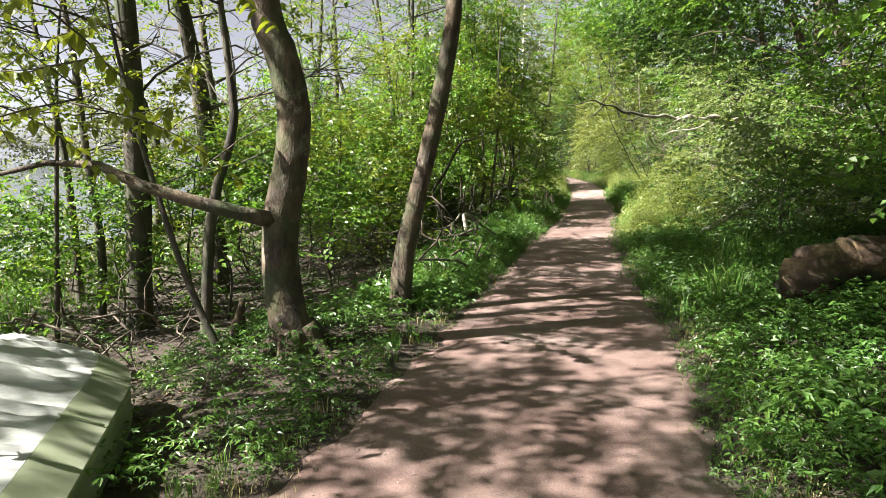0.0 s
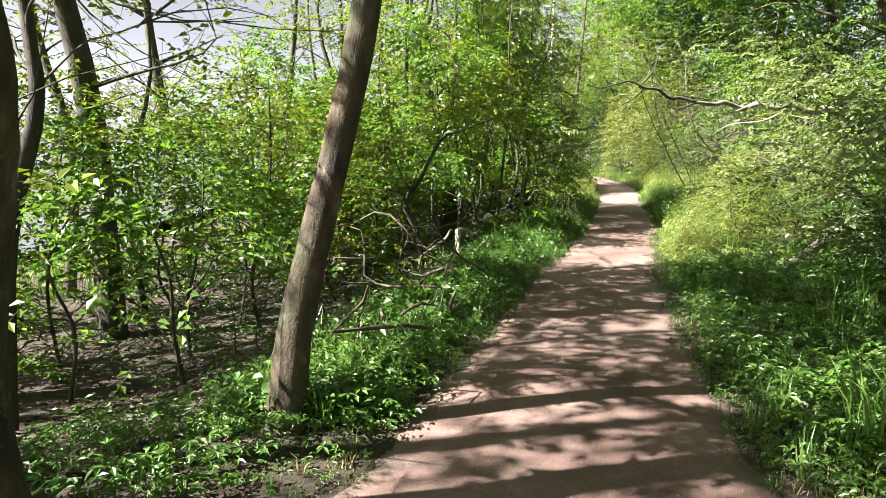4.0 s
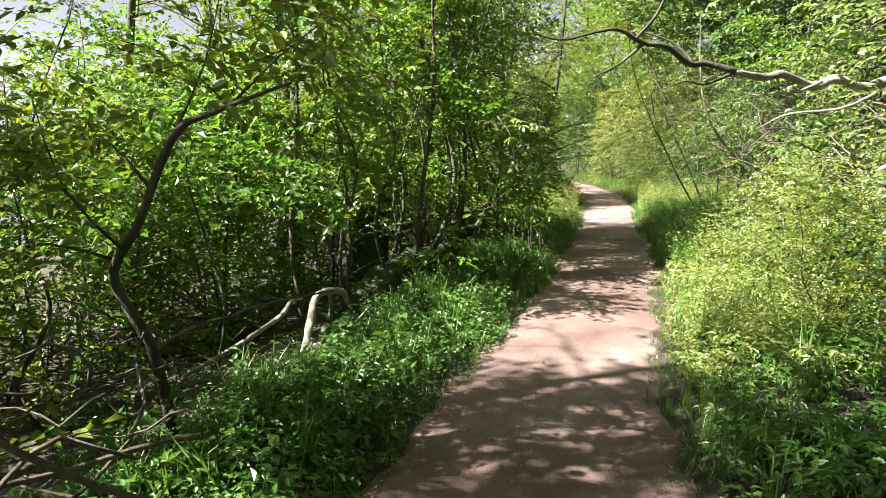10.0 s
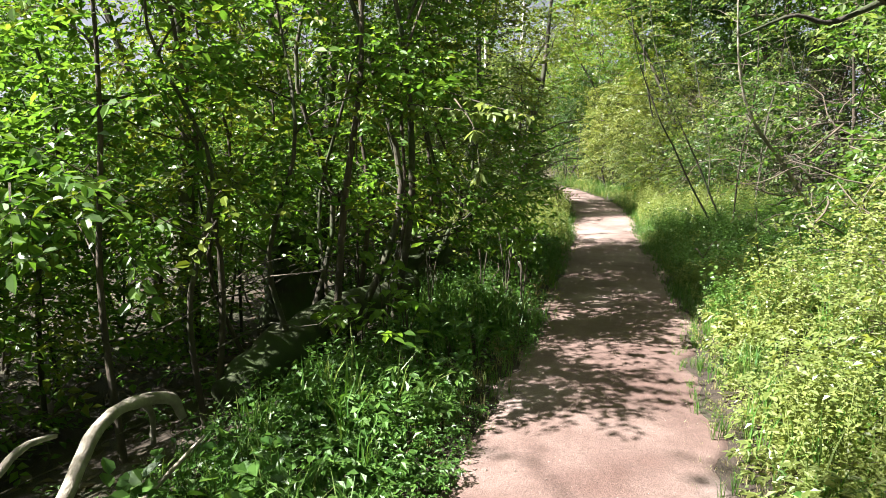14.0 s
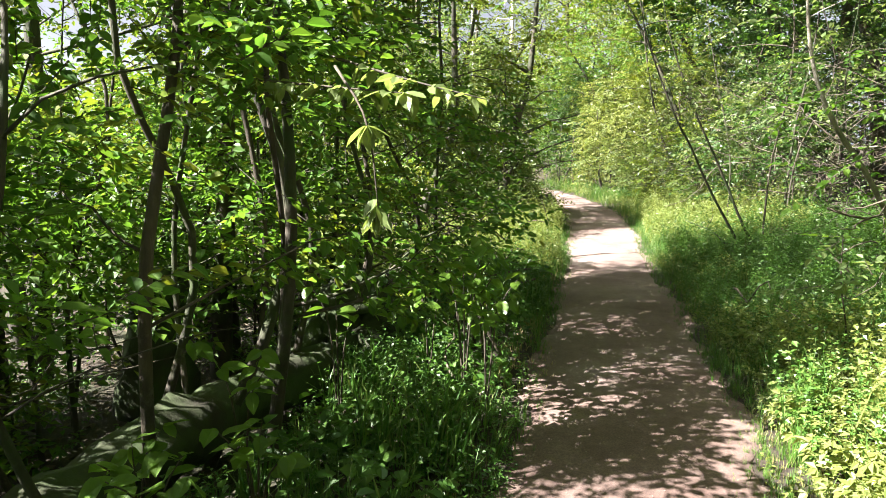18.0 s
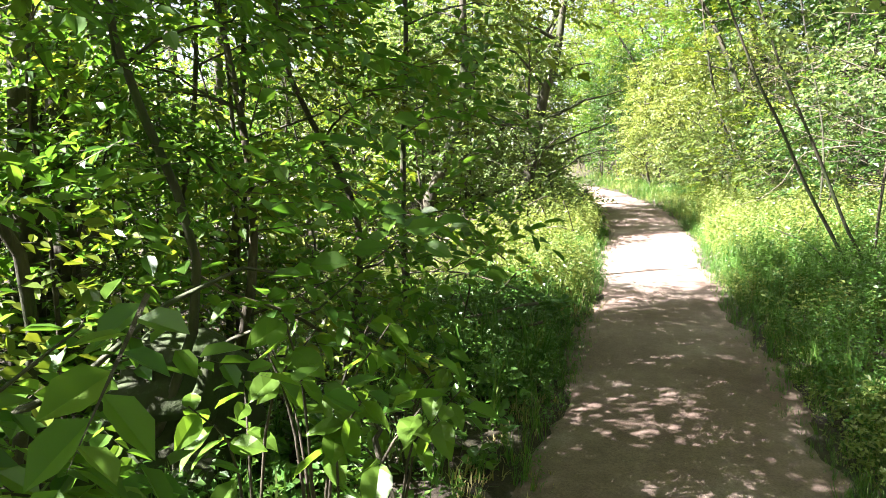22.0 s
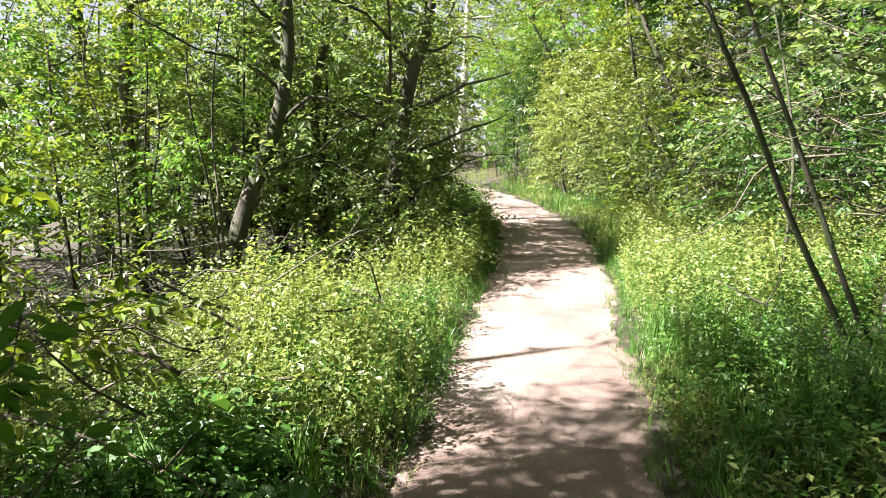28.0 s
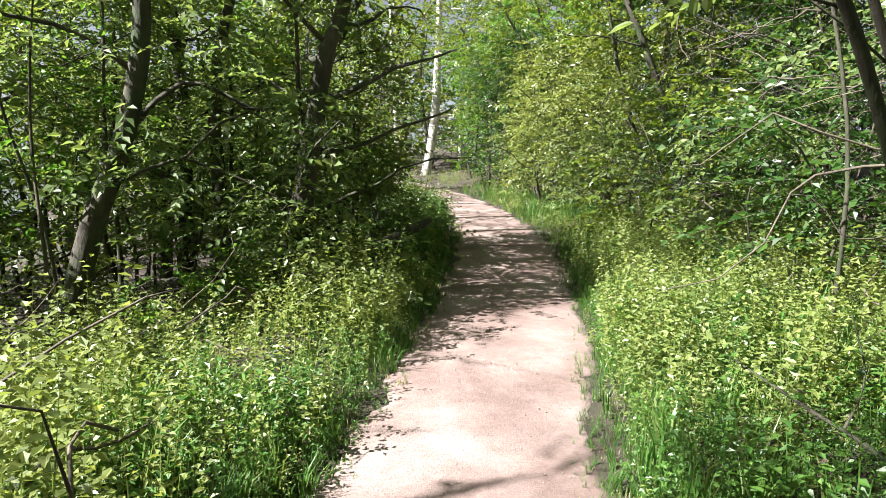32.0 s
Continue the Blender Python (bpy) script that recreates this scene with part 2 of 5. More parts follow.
PATH, SOIL, WATER = path_material(), soil_material(), water_material()
PLASTIC = plastic_material("weathered_pale_plastic", (0.2, 0.23, 0.15), (0.3, 0.335, 0.225), (0.4, 0.43, 0.32), 0.4, 0.08)
SHEET = plastic_material("crumpled_white_sheet", (0.22, 0.235, 0.21), (0.33, 0.345, 0.325), (0.45, 0.455, 0.45), 0.25, 0.6)


def plain(name, c, rough=0.6):
    m, n, l, b = nodes_of(name)
    t = noise_tex(n, l, 20, 4)
    r = ramp(n, [(0.3, tuple(v * 0.75 for v in c)), (0.7, tuple(min(1, v * 1.2) for v in c))])
    l.new(t.outputs[0], r.inputs[0])
    l.new(r.outputs[0], b.inputs["Base Color"])
    b.inputs["Roughness"].default_value = rough
    return m


STONE = plain("pebble_stone", (0.2, 0.155, 0.135), 0.9)
SLOT = plain("slot_shade", (0.03, 0.03, 0.03), 0.7)

# ---- plan ----
PY = [-40, -10, 0, 2.74, 3.97, 5.94, 8, 10, 12, 13.5, 15, 17.7, 19.5, 22, 24.3, 28, 32, 36, 39, 42, 46, 60]
PL = [-6, -2.6, -1.25, -0.8, -0.37, 0.14, 0.7, 1.2, 1.77, 2.24, 2.62, 3.2, 3.62, 4.07, 4.5, 4.98, 5.1, 5.1, 4.97, 4.5, 3.0, -5.5]
PR = [-4, -0.7, 0.95, 1.24, 1.57, 1.97, 2.24, 2.6, 3.05, 3.46, 3.92, 4.48, 4.76, 5.3, 5.82, 6.33, 6.42, 6.15, 5.8, 5.3, 4.2, -3.6]


def left_edge(y):
    return np.interp(y, PY, PL)


def right_edge(y):
    return np.interp(y, PY, PR)


def wave(x, y):
    return 0.5 * np.sin(1.7 * x + 0.9 * y) + 0.3 * np.sin(3.1 * y - 2.3 * x + 1) + 0.2 * np.sin(5.3 * x + 4.1 * y + 2)


def ground_z(x, y):
    """Height of the ground: level path, a bank that falls to the lake on one side and rises on the other."""
    x, y = np.asarray(x, float), np.asarray(y, float)
    dl, dr = left_edge(y) - x, x - right_edge(y)
    z = np.zeros(np.broadcast(x, y).shape)
    out = np.maximum(dl, dr)
    z = z + 0.035 * np.clip(out / 0.4, 0, 1) * (1 + 0.6 * wave(x, y))
    z = z - 0.03 * np.clip((-out - 0.14) / 0.15, 0, 1)
    fall = np.clip((dl - 0.55) / 2.6, 0, 1)
    z = z - 0.5 * fall * fall * (3 - 2 * fall) - 0.075 * np.clip(dl - 3, 0, 9) - 0.9 * np.clip((dl - 12) / 4, 0, 1)
    z = z + 0.13 * np.clip(dr - 0.3, 0, 6) + 0.04 * np.clip(dr - 6, 0, 30)
    return z + 0.05 * wave(0.6 * x, 0.7 * y) * np.clip(out - 0.5, 0, 1)


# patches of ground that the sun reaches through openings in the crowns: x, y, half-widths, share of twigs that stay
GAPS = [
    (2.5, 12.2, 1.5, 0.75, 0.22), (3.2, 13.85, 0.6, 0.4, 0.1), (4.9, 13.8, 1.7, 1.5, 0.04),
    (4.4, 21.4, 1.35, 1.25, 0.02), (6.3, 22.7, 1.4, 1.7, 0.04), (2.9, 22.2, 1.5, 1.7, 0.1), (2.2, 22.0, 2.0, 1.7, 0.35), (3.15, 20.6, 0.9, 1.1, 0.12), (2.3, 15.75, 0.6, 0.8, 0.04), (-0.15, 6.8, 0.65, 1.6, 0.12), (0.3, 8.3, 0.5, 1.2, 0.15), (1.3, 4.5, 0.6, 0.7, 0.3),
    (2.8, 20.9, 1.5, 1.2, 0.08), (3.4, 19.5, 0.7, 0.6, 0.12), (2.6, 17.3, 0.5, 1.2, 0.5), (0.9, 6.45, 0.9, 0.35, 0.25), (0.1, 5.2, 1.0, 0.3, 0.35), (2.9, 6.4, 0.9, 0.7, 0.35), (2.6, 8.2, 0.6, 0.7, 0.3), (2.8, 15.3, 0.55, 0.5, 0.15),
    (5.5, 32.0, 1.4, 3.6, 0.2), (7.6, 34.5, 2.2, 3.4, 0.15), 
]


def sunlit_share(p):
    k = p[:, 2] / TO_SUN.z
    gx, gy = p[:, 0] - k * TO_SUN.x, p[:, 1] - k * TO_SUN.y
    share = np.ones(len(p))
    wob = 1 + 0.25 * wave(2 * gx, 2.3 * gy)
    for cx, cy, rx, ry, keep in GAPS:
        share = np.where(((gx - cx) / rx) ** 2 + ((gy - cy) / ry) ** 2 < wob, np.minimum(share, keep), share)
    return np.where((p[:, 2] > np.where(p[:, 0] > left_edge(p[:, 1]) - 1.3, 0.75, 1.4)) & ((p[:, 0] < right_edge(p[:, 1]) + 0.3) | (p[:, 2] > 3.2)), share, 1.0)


def canopy_share(p):
    """High crowns are thick where they shade the path, and thin over the bank."""
    k = p[:, 2] / TO_SUN.z
    gx, gy = p[:, 0] - k * TO_SUN.x, p[:, 1] - k * TO_SUN.y
    over = (gx > left_edge(gy) - np.where(gy < 6.3, 2.6, 0.2)) & (gx < right_edge(gy) + np.where((gy > 15) & (gy < 21), 3.2, np.where(gy < 12.2, 5.5, 1.6)))
    shady = (gy < np.where(gx > right_edge(gy), 12.1, 10.9)) | ((gy > 14.8) & (gy < np.where(gx > right_edge(gy) + 0.1, 20.9, 19.9))) | ((gy > 22.7) & (gy < 27.6))
    bank = (gx > right_edge(gy) + 1.6) & (gx < right_edge(gy) + 11) & (gy > 23.6) & (gy < 31)
    shady, over = shady | bank, over | bank
    on_path = gx < right_edge(gy)
    start = np.where(gx > left_edge(gy), np.where((gy < 9) & on_path, 0.72, 1.0), np.where(gy < 6.3, 0.35, 0.12))
    middle = np.where((gy > 14.8) & (gy < 19.4) & on_path, 0.45, np.where((gy > 19.65) & (gy < 20.2) & on_path, 0.35, 0.7))
    late = np.where(bank, 1.0, 0.3)
    return np.where(over & shady, np.where(gy < 12.2, start, np.where(gy < 22.6, middle, late)), np.where(p[:, 0] > right_edge(p[:, 1]), 0.6, 0.12))


# hollows in the undergrowth: x and y range, height below which no leaves grow
HOLLOWS = [(-3.0, -0.25, 6.6, 10.2, 0.5), (0.7, 2.15, 14.3, 16.4, 0.7), (0.3, 1.2, 12.8, 15.3, 0.5), (4.3, 5.9, 38.5, 47.4, 6.0), (-0.7, 1.35, 9.9, 12.9, 1.0), (-0.3, 1.9, 12.9, 16.8, 0.42), (0.2, 1.9, 12.6, 14.4, 0.95), (-2.2, -0.6, 3.5, 6.5, 0.5)]


def clear_of_path(p, low=2.7, margin=0.0):
    wide = 0.65 * np.clip((p[:, 1] - 20) / 4, 0, 1) * (p[:, 2] > 0.55)
    inside = (p[:, 0] > left_edge(p[:, 1]) - 0.12 - margin - wide) & (p[:, 0] < right_edge(p[:, 1]) + 0.1 + margin)
    for x0, x1, y0, y1, top in HOLLOWS:
        inside |= (p[:, 0] > x0) & (p[:, 0] < x1) & (p[:, 1] > y0) & (p[:, 1] < y1) & (p[:, 2] < top)
    return ~(inside & (p[:, 2] < low + 0.03 * np.clip(p[:, 1], 0, 20)))


# ---- mesh tools ----
def make(name, verts, tris, mats, parent=None, index=None, smooth=False, label=""):
    verts, tris = np.asarray(verts, np.float32), np.asarray(tris, np.int32)
    me = bpy.data.meshes.new(name)
    k = tris.shape[1]
    me.vertices.add(len(verts))
    me.vertices.foreach_set("co", verts.ravel())
    me.loops.add(tris.size)
    me.loops.foreach_set("vertex_index", tris.ravel())
    me.polygons.add(len(tris))
    me.polygons.foreach_set("loop_start", np.arange(0, tris.size, k, dtype=np.int32))
    for m in mats if isinstance(mats, (list, tuple)) else [mats]:
        me.materials.append(m)
    if index is not None:
        me.polygons.foreach_set("material_index", np.asarray(index, np.int32))
    me.polygons.foreach_set("use_smooth", np.full(len(tris), smooth))
    me.update(calc_edges=True)
    ob = new(name, me)
    if parent is not None:
        ob.parent = parent
    if label:
        ob["label"] = label
    return ob


def part(name, bm, material, parent, label=""):
    me = bpy.data.meshes.new(name)
    bm.to_mesh(me)
    bm.free()
    me.materials.append(material)
    ob = new(name, me)
    ob.parent = parent
    if label:
        ob["label"] = label
    return ob


def thing(name, x, y, z, label, category, group=""):
    e = new(name)
    e.empty_display_size = 0.2
    e.location = (x, y, z)
    return tagged(e, label, category, group)


def resample(pts, n):
    """A smooth line through a few points."""
    p = np.asarray(pts, float)
    if len(p) == 2:
        return p[0] + np.linspace(0, 1, n)[:, None] * (p[1] - p[0])
    q = np.vstack([2 * p[0] - p[1], p, 2 * p[-1] - p[-2]])
    u = np.linspace(0, len(p) - 1 - 1e-6, n)
    i = u.astype(int)
    f = (u - i)[:, None]
    a, b, c, d = q[i], q[i + 1], q[i + 2], q[i + 3]
    return 0.5 * (2 * b + (c - a) * f + (2 * a - 5 * b + 4 * c - d) * f ** 2 + (3 * b - a - 3 * c + d) * f ** 3)


def tube(pts, radii, sides=8, n=None, rough=0.08, rng=None):
    """Verts and triangles of a tapering, slightly knobbly stem."""
    rng = rng or np.random.default_rng(1)
    n = n or max(3, len(pts) * 3)
    p = resample(pts, n)
    r = np.interp(np.linspace(0, 1, n), np.linspace(0, 1, len(radii)), radii)
    tan = np.gradient(p, axis=0)
    tan /= np.linalg.norm(tan, axis=1)[:, None] + 1e-9
    mean = np.abs(tan.mean(0))
    ref = np.eye(3)[int(np.argmin(mean))]
    u = np.cross(tan, ref)
    u /= np.linalg.norm(u, axis=1)[:, None] + 1e-9
    v = np.cross(tan, u)
    a = np.linspace(0, 2 * math.pi, sides, endpoint=False)
    rr = r[:, None] * (1 + rough * rng.normal(size=(n, sides)))
    ring = p[:, None] + rr[..., None] * (np.cos(a)[None, :, None] * u[:, None] + np.sin(a)[None, :, None] * v[:, None])
    verts = np.vstack([ring.reshape(-1, 3), p[:1], p[-1:]])
    i, j = np.meshgrid(np.arange(n - 1), np.arange(sides), indexing="ij")
    q = np.stack([i * sides + j, i * sides + (j + 1) % sides, (i + 1) * sides + (j + 1) % sides, (i + 1) * sides + j], -1).reshape(-1, 4)
    tris = np.vstack([q[:, [0, 1, 2]], q[:, [0, 2, 3]]])
    j = np.arange(sides)
    c0, c1, last = n * sides, n * sides + 1, (n - 1) * sides
    caps = np.vstack([np.stack([np.full(sides, c0), (j + 1) % sides, j], 1), np.stack([np.full(sides, c1), last + j, last + (j + 1) % sides], 1)])
    return verts, np.vstack([tris, caps])


def joined(pieces):
    vs, ts, off = [], [], 0
    for v, t in pieces:
        vs.append(v)
        ts.append(np.asarray(t) + off)
        off += len(v)
    return np.vstack(vs), np.vstack(ts)


def leaf(length, width, fine, rng):
    """A folded, drooping leaf along +x from the origin."""
    fold, droop = 0.18 * width, -length * rng.uniform(0.05, 0.22)
    if not fine:
        v = [(0, 0, 0), (0.45 * length, width / 2, fold), (length, 0, droop), (0.45 * length, -width / 2, fold)]
        return np.array(v), np.array([(0, 2, 1), (0, 3, 2)])
    v = [(0, 0, 0), (0.25 * length, width * 0.42, fold), (0.62 * length, width * 0.46, fold + droop * 0.35), (length, 0, droop),
         (0.62 * length, -width * 0.46, fold + droop * 0.35), (0.25 * length, -width * 0.42, fold)]
    return np.array(v), np.array([(0, 2, 1), (0, 3, 2), (0, 4, 3), (0, 5, 4)])


def big_leaf(length, width, rng):
    """A large leaf with a rounded outline, a sunken midrib and wavy edges."""
    us = np.array([0.0, 0.1, 0.28, 0.5, 0.72, 0.9, 1.0])
    half = width * 0.5 * np.array([0.04, 0.5, 0.95, 1.0, 0.72, 0.3, 0.0])
    sag = -length * rng.uniform(0.1, 0.3)
    rows = []
    for u, h in zip(us, half):
        for sgn in (-1, 0, 1):
            rows.append((u * length, sgn * h, sag * u * u + (0.28 * h + 0.05 * width * math.sin(9 * u + sgn)) * abs(sgn)))
    t = []
    for i in range(len(us) - 1):
        for j in (0, 1):
            a = 3 * i + j
            t += [(a, a + 3, a + 4), (a, a + 4, a + 1)]
    return np.array(rows), np.array(t)


def rot(yaw, pitch, roll):
    cy, sy, cp, sp, cr, sr = np.cos(yaw), np.sin(yaw), np.cos(pitch), np.sin(pitch), np.cos(roll), np.sin(roll)
    return np.stack([np.stack([cy * cp, cy * sp * sr - sy * cr, cy * sp * cr + sy * sr], -1),
                     np.stack([sy * cp, sy * sp * sr + cy * cr, sy * sp * cr - cy * sr], -1),
                     np.stack([-sp, cp * sr, cp * cr], -1)], -2)


def twig_template(rng, n_leaf, twig_len, leaf_len, ratio, fine):
    """A twig along +x with leaves on both sides. Material 0: leaf, 1: wood."""
    vs, ts, ms, off = [], [], [], 0
    end = np.array([twig_len, rng.normal(0, 0.08) * twig_len, -twig_len * rng.uniform(0.0, 0.3)])
    tv = np.array([(0, 0.003, 0.0), (0, -0.003, 0.003), end])
    vs.append(tv)
    ts.append(np.array([(0, 1, 2)]))
    ms += [1]
    off = 3
    for k in range(n_leaf):
        f = (k + 0.6) / n_leaf if k < n_leaf - 1 else 1.0
        side = 1 if k % 2 else -1
        s = leaf_len * rng.uniform(0.65, 1.15)
        v, t = leaf(s, s * ratio * rng.uniform(0.85, 1.15), fine, rng)
        yaw = side * rng.uniform(0.5, 1.15) if k < n_leaf - 1 else rng.normal(0, 0.2)
        R = rot(yaw, rng.normal(0.15, 0.28), rng.normal(0, 0.4))
        vs.append(v @ R.T + end * f)
        ts.append(t + off)
        ms += [0] * len(t)
        off += len(v)
    return np.vstack(vs), np.vstack(ts), np.array(ms)


_rng = np.random.default_rng(7)
TWIGS = {
    "fine": [twig_template(_rng, 9, 0.31, 0.066, 0.58, True) for _ in range(8)],
    "coarse": [twig_template(_rng, 9, 0.33, 0.073, 0.62, False) for _ in range(8)],
    "broad": [twig_template(_rng, 7, 0.32, 0.105, 0.6, True) for _ in range(8)],
    "far": [twig_template(_rng, 9, 0.55, 0.145, 0.7, False) for _ in range(8)],
}


def scatter(templates, p, yaw, pitch, roll, size, rng):
    """Copies of templates at many places, as one set of verts and triangles."""
    pick = rng.integers(0, len(templates), len(p))
    vs, ts, ms, off = [], [], [], 0
    for k, tpl in enumerate(templates):
        s = np.nonzero(pick == k)[0]
        if not len(s):
            continue
        R = rot(yaw[s], pitch[s], roll[s]) * size[s][:, None, None]
        v = np.einsum("nij,vj->nvi", R, tpl[0]) + p[s][:, None]
        nv = len(tpl[0])
        t = tpl[1][None] + (off + nv * np.arange(len(s)))[:, None, None]
        vs.append(v.reshape(-1, 3))
        ts.append(t.reshape(-1, 3))
        ms.append(np.tile(tpl[2], len(s)))
        off += nv * len(s)
    return np.vstack(vs), np.vstack(ts), np.concatenate(ms)


def foliage(name, p, direction, parent, mat, wood, style, rng, size=1.0, gaps=True, low=2.7, label="", high=False):
    """Leafy twigs at the points p (world), pointing roughly along direction (yaw)."""
    keep = clear_of_path(p, low)
    if gaps:
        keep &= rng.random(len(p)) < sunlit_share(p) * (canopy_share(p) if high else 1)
    keep &= p[:, 2] > ground_z(p[:, 0], p[:, 1]) + 0.04
    if style == "far":
        keep &= (p[:, 2] > 3.4) | (p[:, 0] < left_edge(p[:, 1]) - 4.2) | (p[:, 0] > right_edge(p[:, 1]) + np.where(p[:, 1] > 31, 0.45, 2.6))
    p, direction = p[keep], direction[keep]
    if len(p) < 3:
        return None
    n = len(p)
    v, t, m = scatter(TWIGS[style], p, direction + rng.normal(0, 0.7, n), rng.normal(0.05, 0.32, n), rng.normal(0, 0.35, n), size * rng.uniform(0.7, 1.25, n), rng)
    return make(name, v - np.array(parent.location), t, [mat, wood], parent, m, label=label)


def along(lines, n, rng, start=0.3, spread=0.12):
    """n points strewn along several lines, with the yaw of their line there."""
    which = rng.integers(0, len(lines), n)
    f = start + (1 - start) * np.clip((rng.integers(1, 6, n) ** 0.9 / 5 ** 0.9) + rng.normal(0, 0.035, n), 0.02, 1)
    p, yaw = np.zeros((n, 3)), np.zeros(n)
    for i, ln in enumerate(lines):
        s = which == i
        q = resample(ln, 12)
        u = np.linspace(0, 1, 12)
        p[s] = np.stack([np.interp(f[s], u, q[:, a]) for a in range(3)], 1)
        d = q[-1] - q[0]
        yaw[s] = math.atan2(d[1], d[0])
    return p + rng.normal(0, 0.8 * spread, (n, 3)) * (0.4 + f[:, None]), yaw


def tree(name, label, category, stem, radii, mat, limbs, leaves, leaf_mat, style="coarse", group="", seed=1, sides=10, spread=0.14, size=1.0, gaps=True, start=0.3, low=2.7,
         limb_radius=0.3, bits=0, wood=None, trunk_name="trunk", limb_name="limb", rough=0.05, high=False):
    """A woody plant: a stem, its limbs as parts, and a crown of leafy twigs along the limbs."""
    rng = np.random.default_rng(seed)
    b = stem[0]
    e = thing(name, b[0], b[1], b[2], label, category, group)
    o = np.array(b)
    sunk = [(b[0], b[1], b[2] - 0.12)] + list(stem)
    v, t = tube(np.array(sunk) - o, [radii[0] * 1.35] + list(radii), sides, max(8, 4 * len(stem)), rough, rng)
    make(trunk_name, v, t, mat, e, smooth=True)
    for ln in limbs:
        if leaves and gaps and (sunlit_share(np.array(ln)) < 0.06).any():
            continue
        L = np.linalg.norm(np.array(ln[-1]) - np.array(ln[0]))
        r0 = min(limb_radius * radii[0] * (0.6 + 0.4 * rng.random()), 0.03 + 0.02 * L)
        v, t = tube(np.array(ln) - o, [r0, r0 * 0.6, r0 * 0.2], 3 if r0 < 0.012 else 4 if r0 < 0.03 else 6, 5 + len(ln) - 3, rough, rng)
        make(limb_name, v, t, mat, e, smooth=True)
    if bits:
        tw = []
        for _ in range(bits):
            q = resample(limbs[int(rng.integers(0, len(limbs)))], 12)
            i = int(rng.integers(3, 11))
            d = q[i + 1 if i < 11 else i] - q[i - 1]
            d = d / (np.linalg.norm(d) + 1e-6) + rng.normal(0, 0.6, 3)
            L = rng.uniform(0.25, 0.75)
            pts = np.array([q[i], q[i] + d * L * 0.5 + rng.normal(0, 0.06, 3), q[i] + d * L + rng.normal(0, 0.1, 3)])
            if clear_of_path(pts, low).all():
                tw.append(tube(pts - o, [0.007, 0.005, 0.002], 3, 4, 0.03, rng))
        if tw:
            tagged(make("twig_tangle", *joined(tw), mat, e, smooth=True), kind="stuff")
    if leaves:
        p, yaw = along(list(limbs), leaves, rng, start, spread)
        foliage("crown", p, yaw, e, leaf_mat, wood or BARK_STEM, style, rng, size, gaps, low, high=high)
    return e


def limbs_for(stem, n, reach, rise, rng, lo=0.25, droop=0.0, side=None):
    """Limb lines that leave a stem all round."""
    q = resample(stem, 30)
    out = []
    for k in range(n):
        f = lo + (0.98 - lo) * (k + rng.random()) / n
        p0 = q[min(29, int(f * 29))]
        a = (k * 2.4 + rng.normal(0, 0.4)) if side is None else side + rng.normal(0, 0.8)
        L = reach * (1.15 - 0.6 * f) * rng.uniform(0.7, 1.25)
        d = np.array([math.cos(a), math.sin(a), 0])
        mid = p0 + d * L * 0.5 + np.array([0, 0, rise * L * 0.6]) + rng.normal(0, 0.05, 3) * L
        end = p0 + d * L + np.array([0, 0, (rise - droop) * L]) + rng.normal(0, 0.08, 3) * L
        q1, q2 = (p0 + mid) / 2 + rng.normal(0, 0.035, 3) * L, (mid + end) / 2 + rng.normal(0, 0.06, 3) * L
        out.append([tuple(p0), tuple(q1), tuple(mid), tuple(q2), tuple(end)])
    out.append([tuple(q[22]), tuple(q[26]), tuple(q[29])])
    return out


# ---- ground, path, water ----
def grid(xs, ys, fz):
    X, Y = np.meshgrid(xs, ys)
    v = np.stack([X, Y, fz(X, Y)], -1).reshape(-1, 3)
    nx = len(xs)
    i, j = np.meshgrid(np.arange(len(ys) - 1), np.arange(nx - 1), indexing="ij")
    a = (i * nx + j).ravel()
    return v, np.stack([a, a + 1, a + nx + 1, a + nx], 1)


_far = np.array([3, 7, 15, 30, 60, 120, 300, 800, 2500.0])
_xs = np.concatenate([-9 - _far[::-1], np.arange(-9, 14, 0.19), 14 + _far])
_ys = np.concatenate([-6 - _far[::-1], np.arange(-6, 48, 0.24), 48 + _far])
_v, _q = grid(_xs, _ys, lambda x, y: ground_z(x, y) + 0.012 * wave(7 * x, 6 * y) * np.clip(np.maximum(left_edge(y) - x, x - right_edge(y)) * 3, 0, 1))
tagged(make("ground", _v, _q, SOIL, smooth=True), "dark woodland soil with leaf litter beside the path", "ground", kind="structure")

_ys = np.arange(-8, 50, 0.1)
_us = np.concatenate([[-0.02], np.linspace(0, 1, 21), [1.02]])
_Y, _U = np.meshgrid(_ys, _us, indexing="ij")
_L = left_edge(_Y) + 0.09 * wave(0.5, 2.9 * _Y) + 0.05 * wave(3, 9 * _Y)
_R = right_edge(_Y) + 0.09 * wave(1.5, 2.7 * _Y) + 0.05 * wave(4, 9 * _Y)
_X = _L + _U * (_R - _L)
_Z = 0.004 + 0.008 * wave(1.3 * _X, 1.9 * _Y) + 0.02 * (1 - (2 * _U - 1) ** 2)
_Z = np.where((_U < 0) | (_U > 1), -0.06, _Z)
_n = len(_us)
_i, _j = np.meshgrid(np.arange(len(_ys) - 1), np.arange(_n - 1), indexing="ij")
_a = (_i * _n + _j).ravel()
tagged(make("path", np.stack([_X, _Y, _Z], -1).reshape(-1, 3), np.stack([_a, _a + 1, _a + _n + 1, _a + _n], 1), PATH, smooth=True),
       "reddish-brown gravel footpath through the wood", "path", kind="structure")

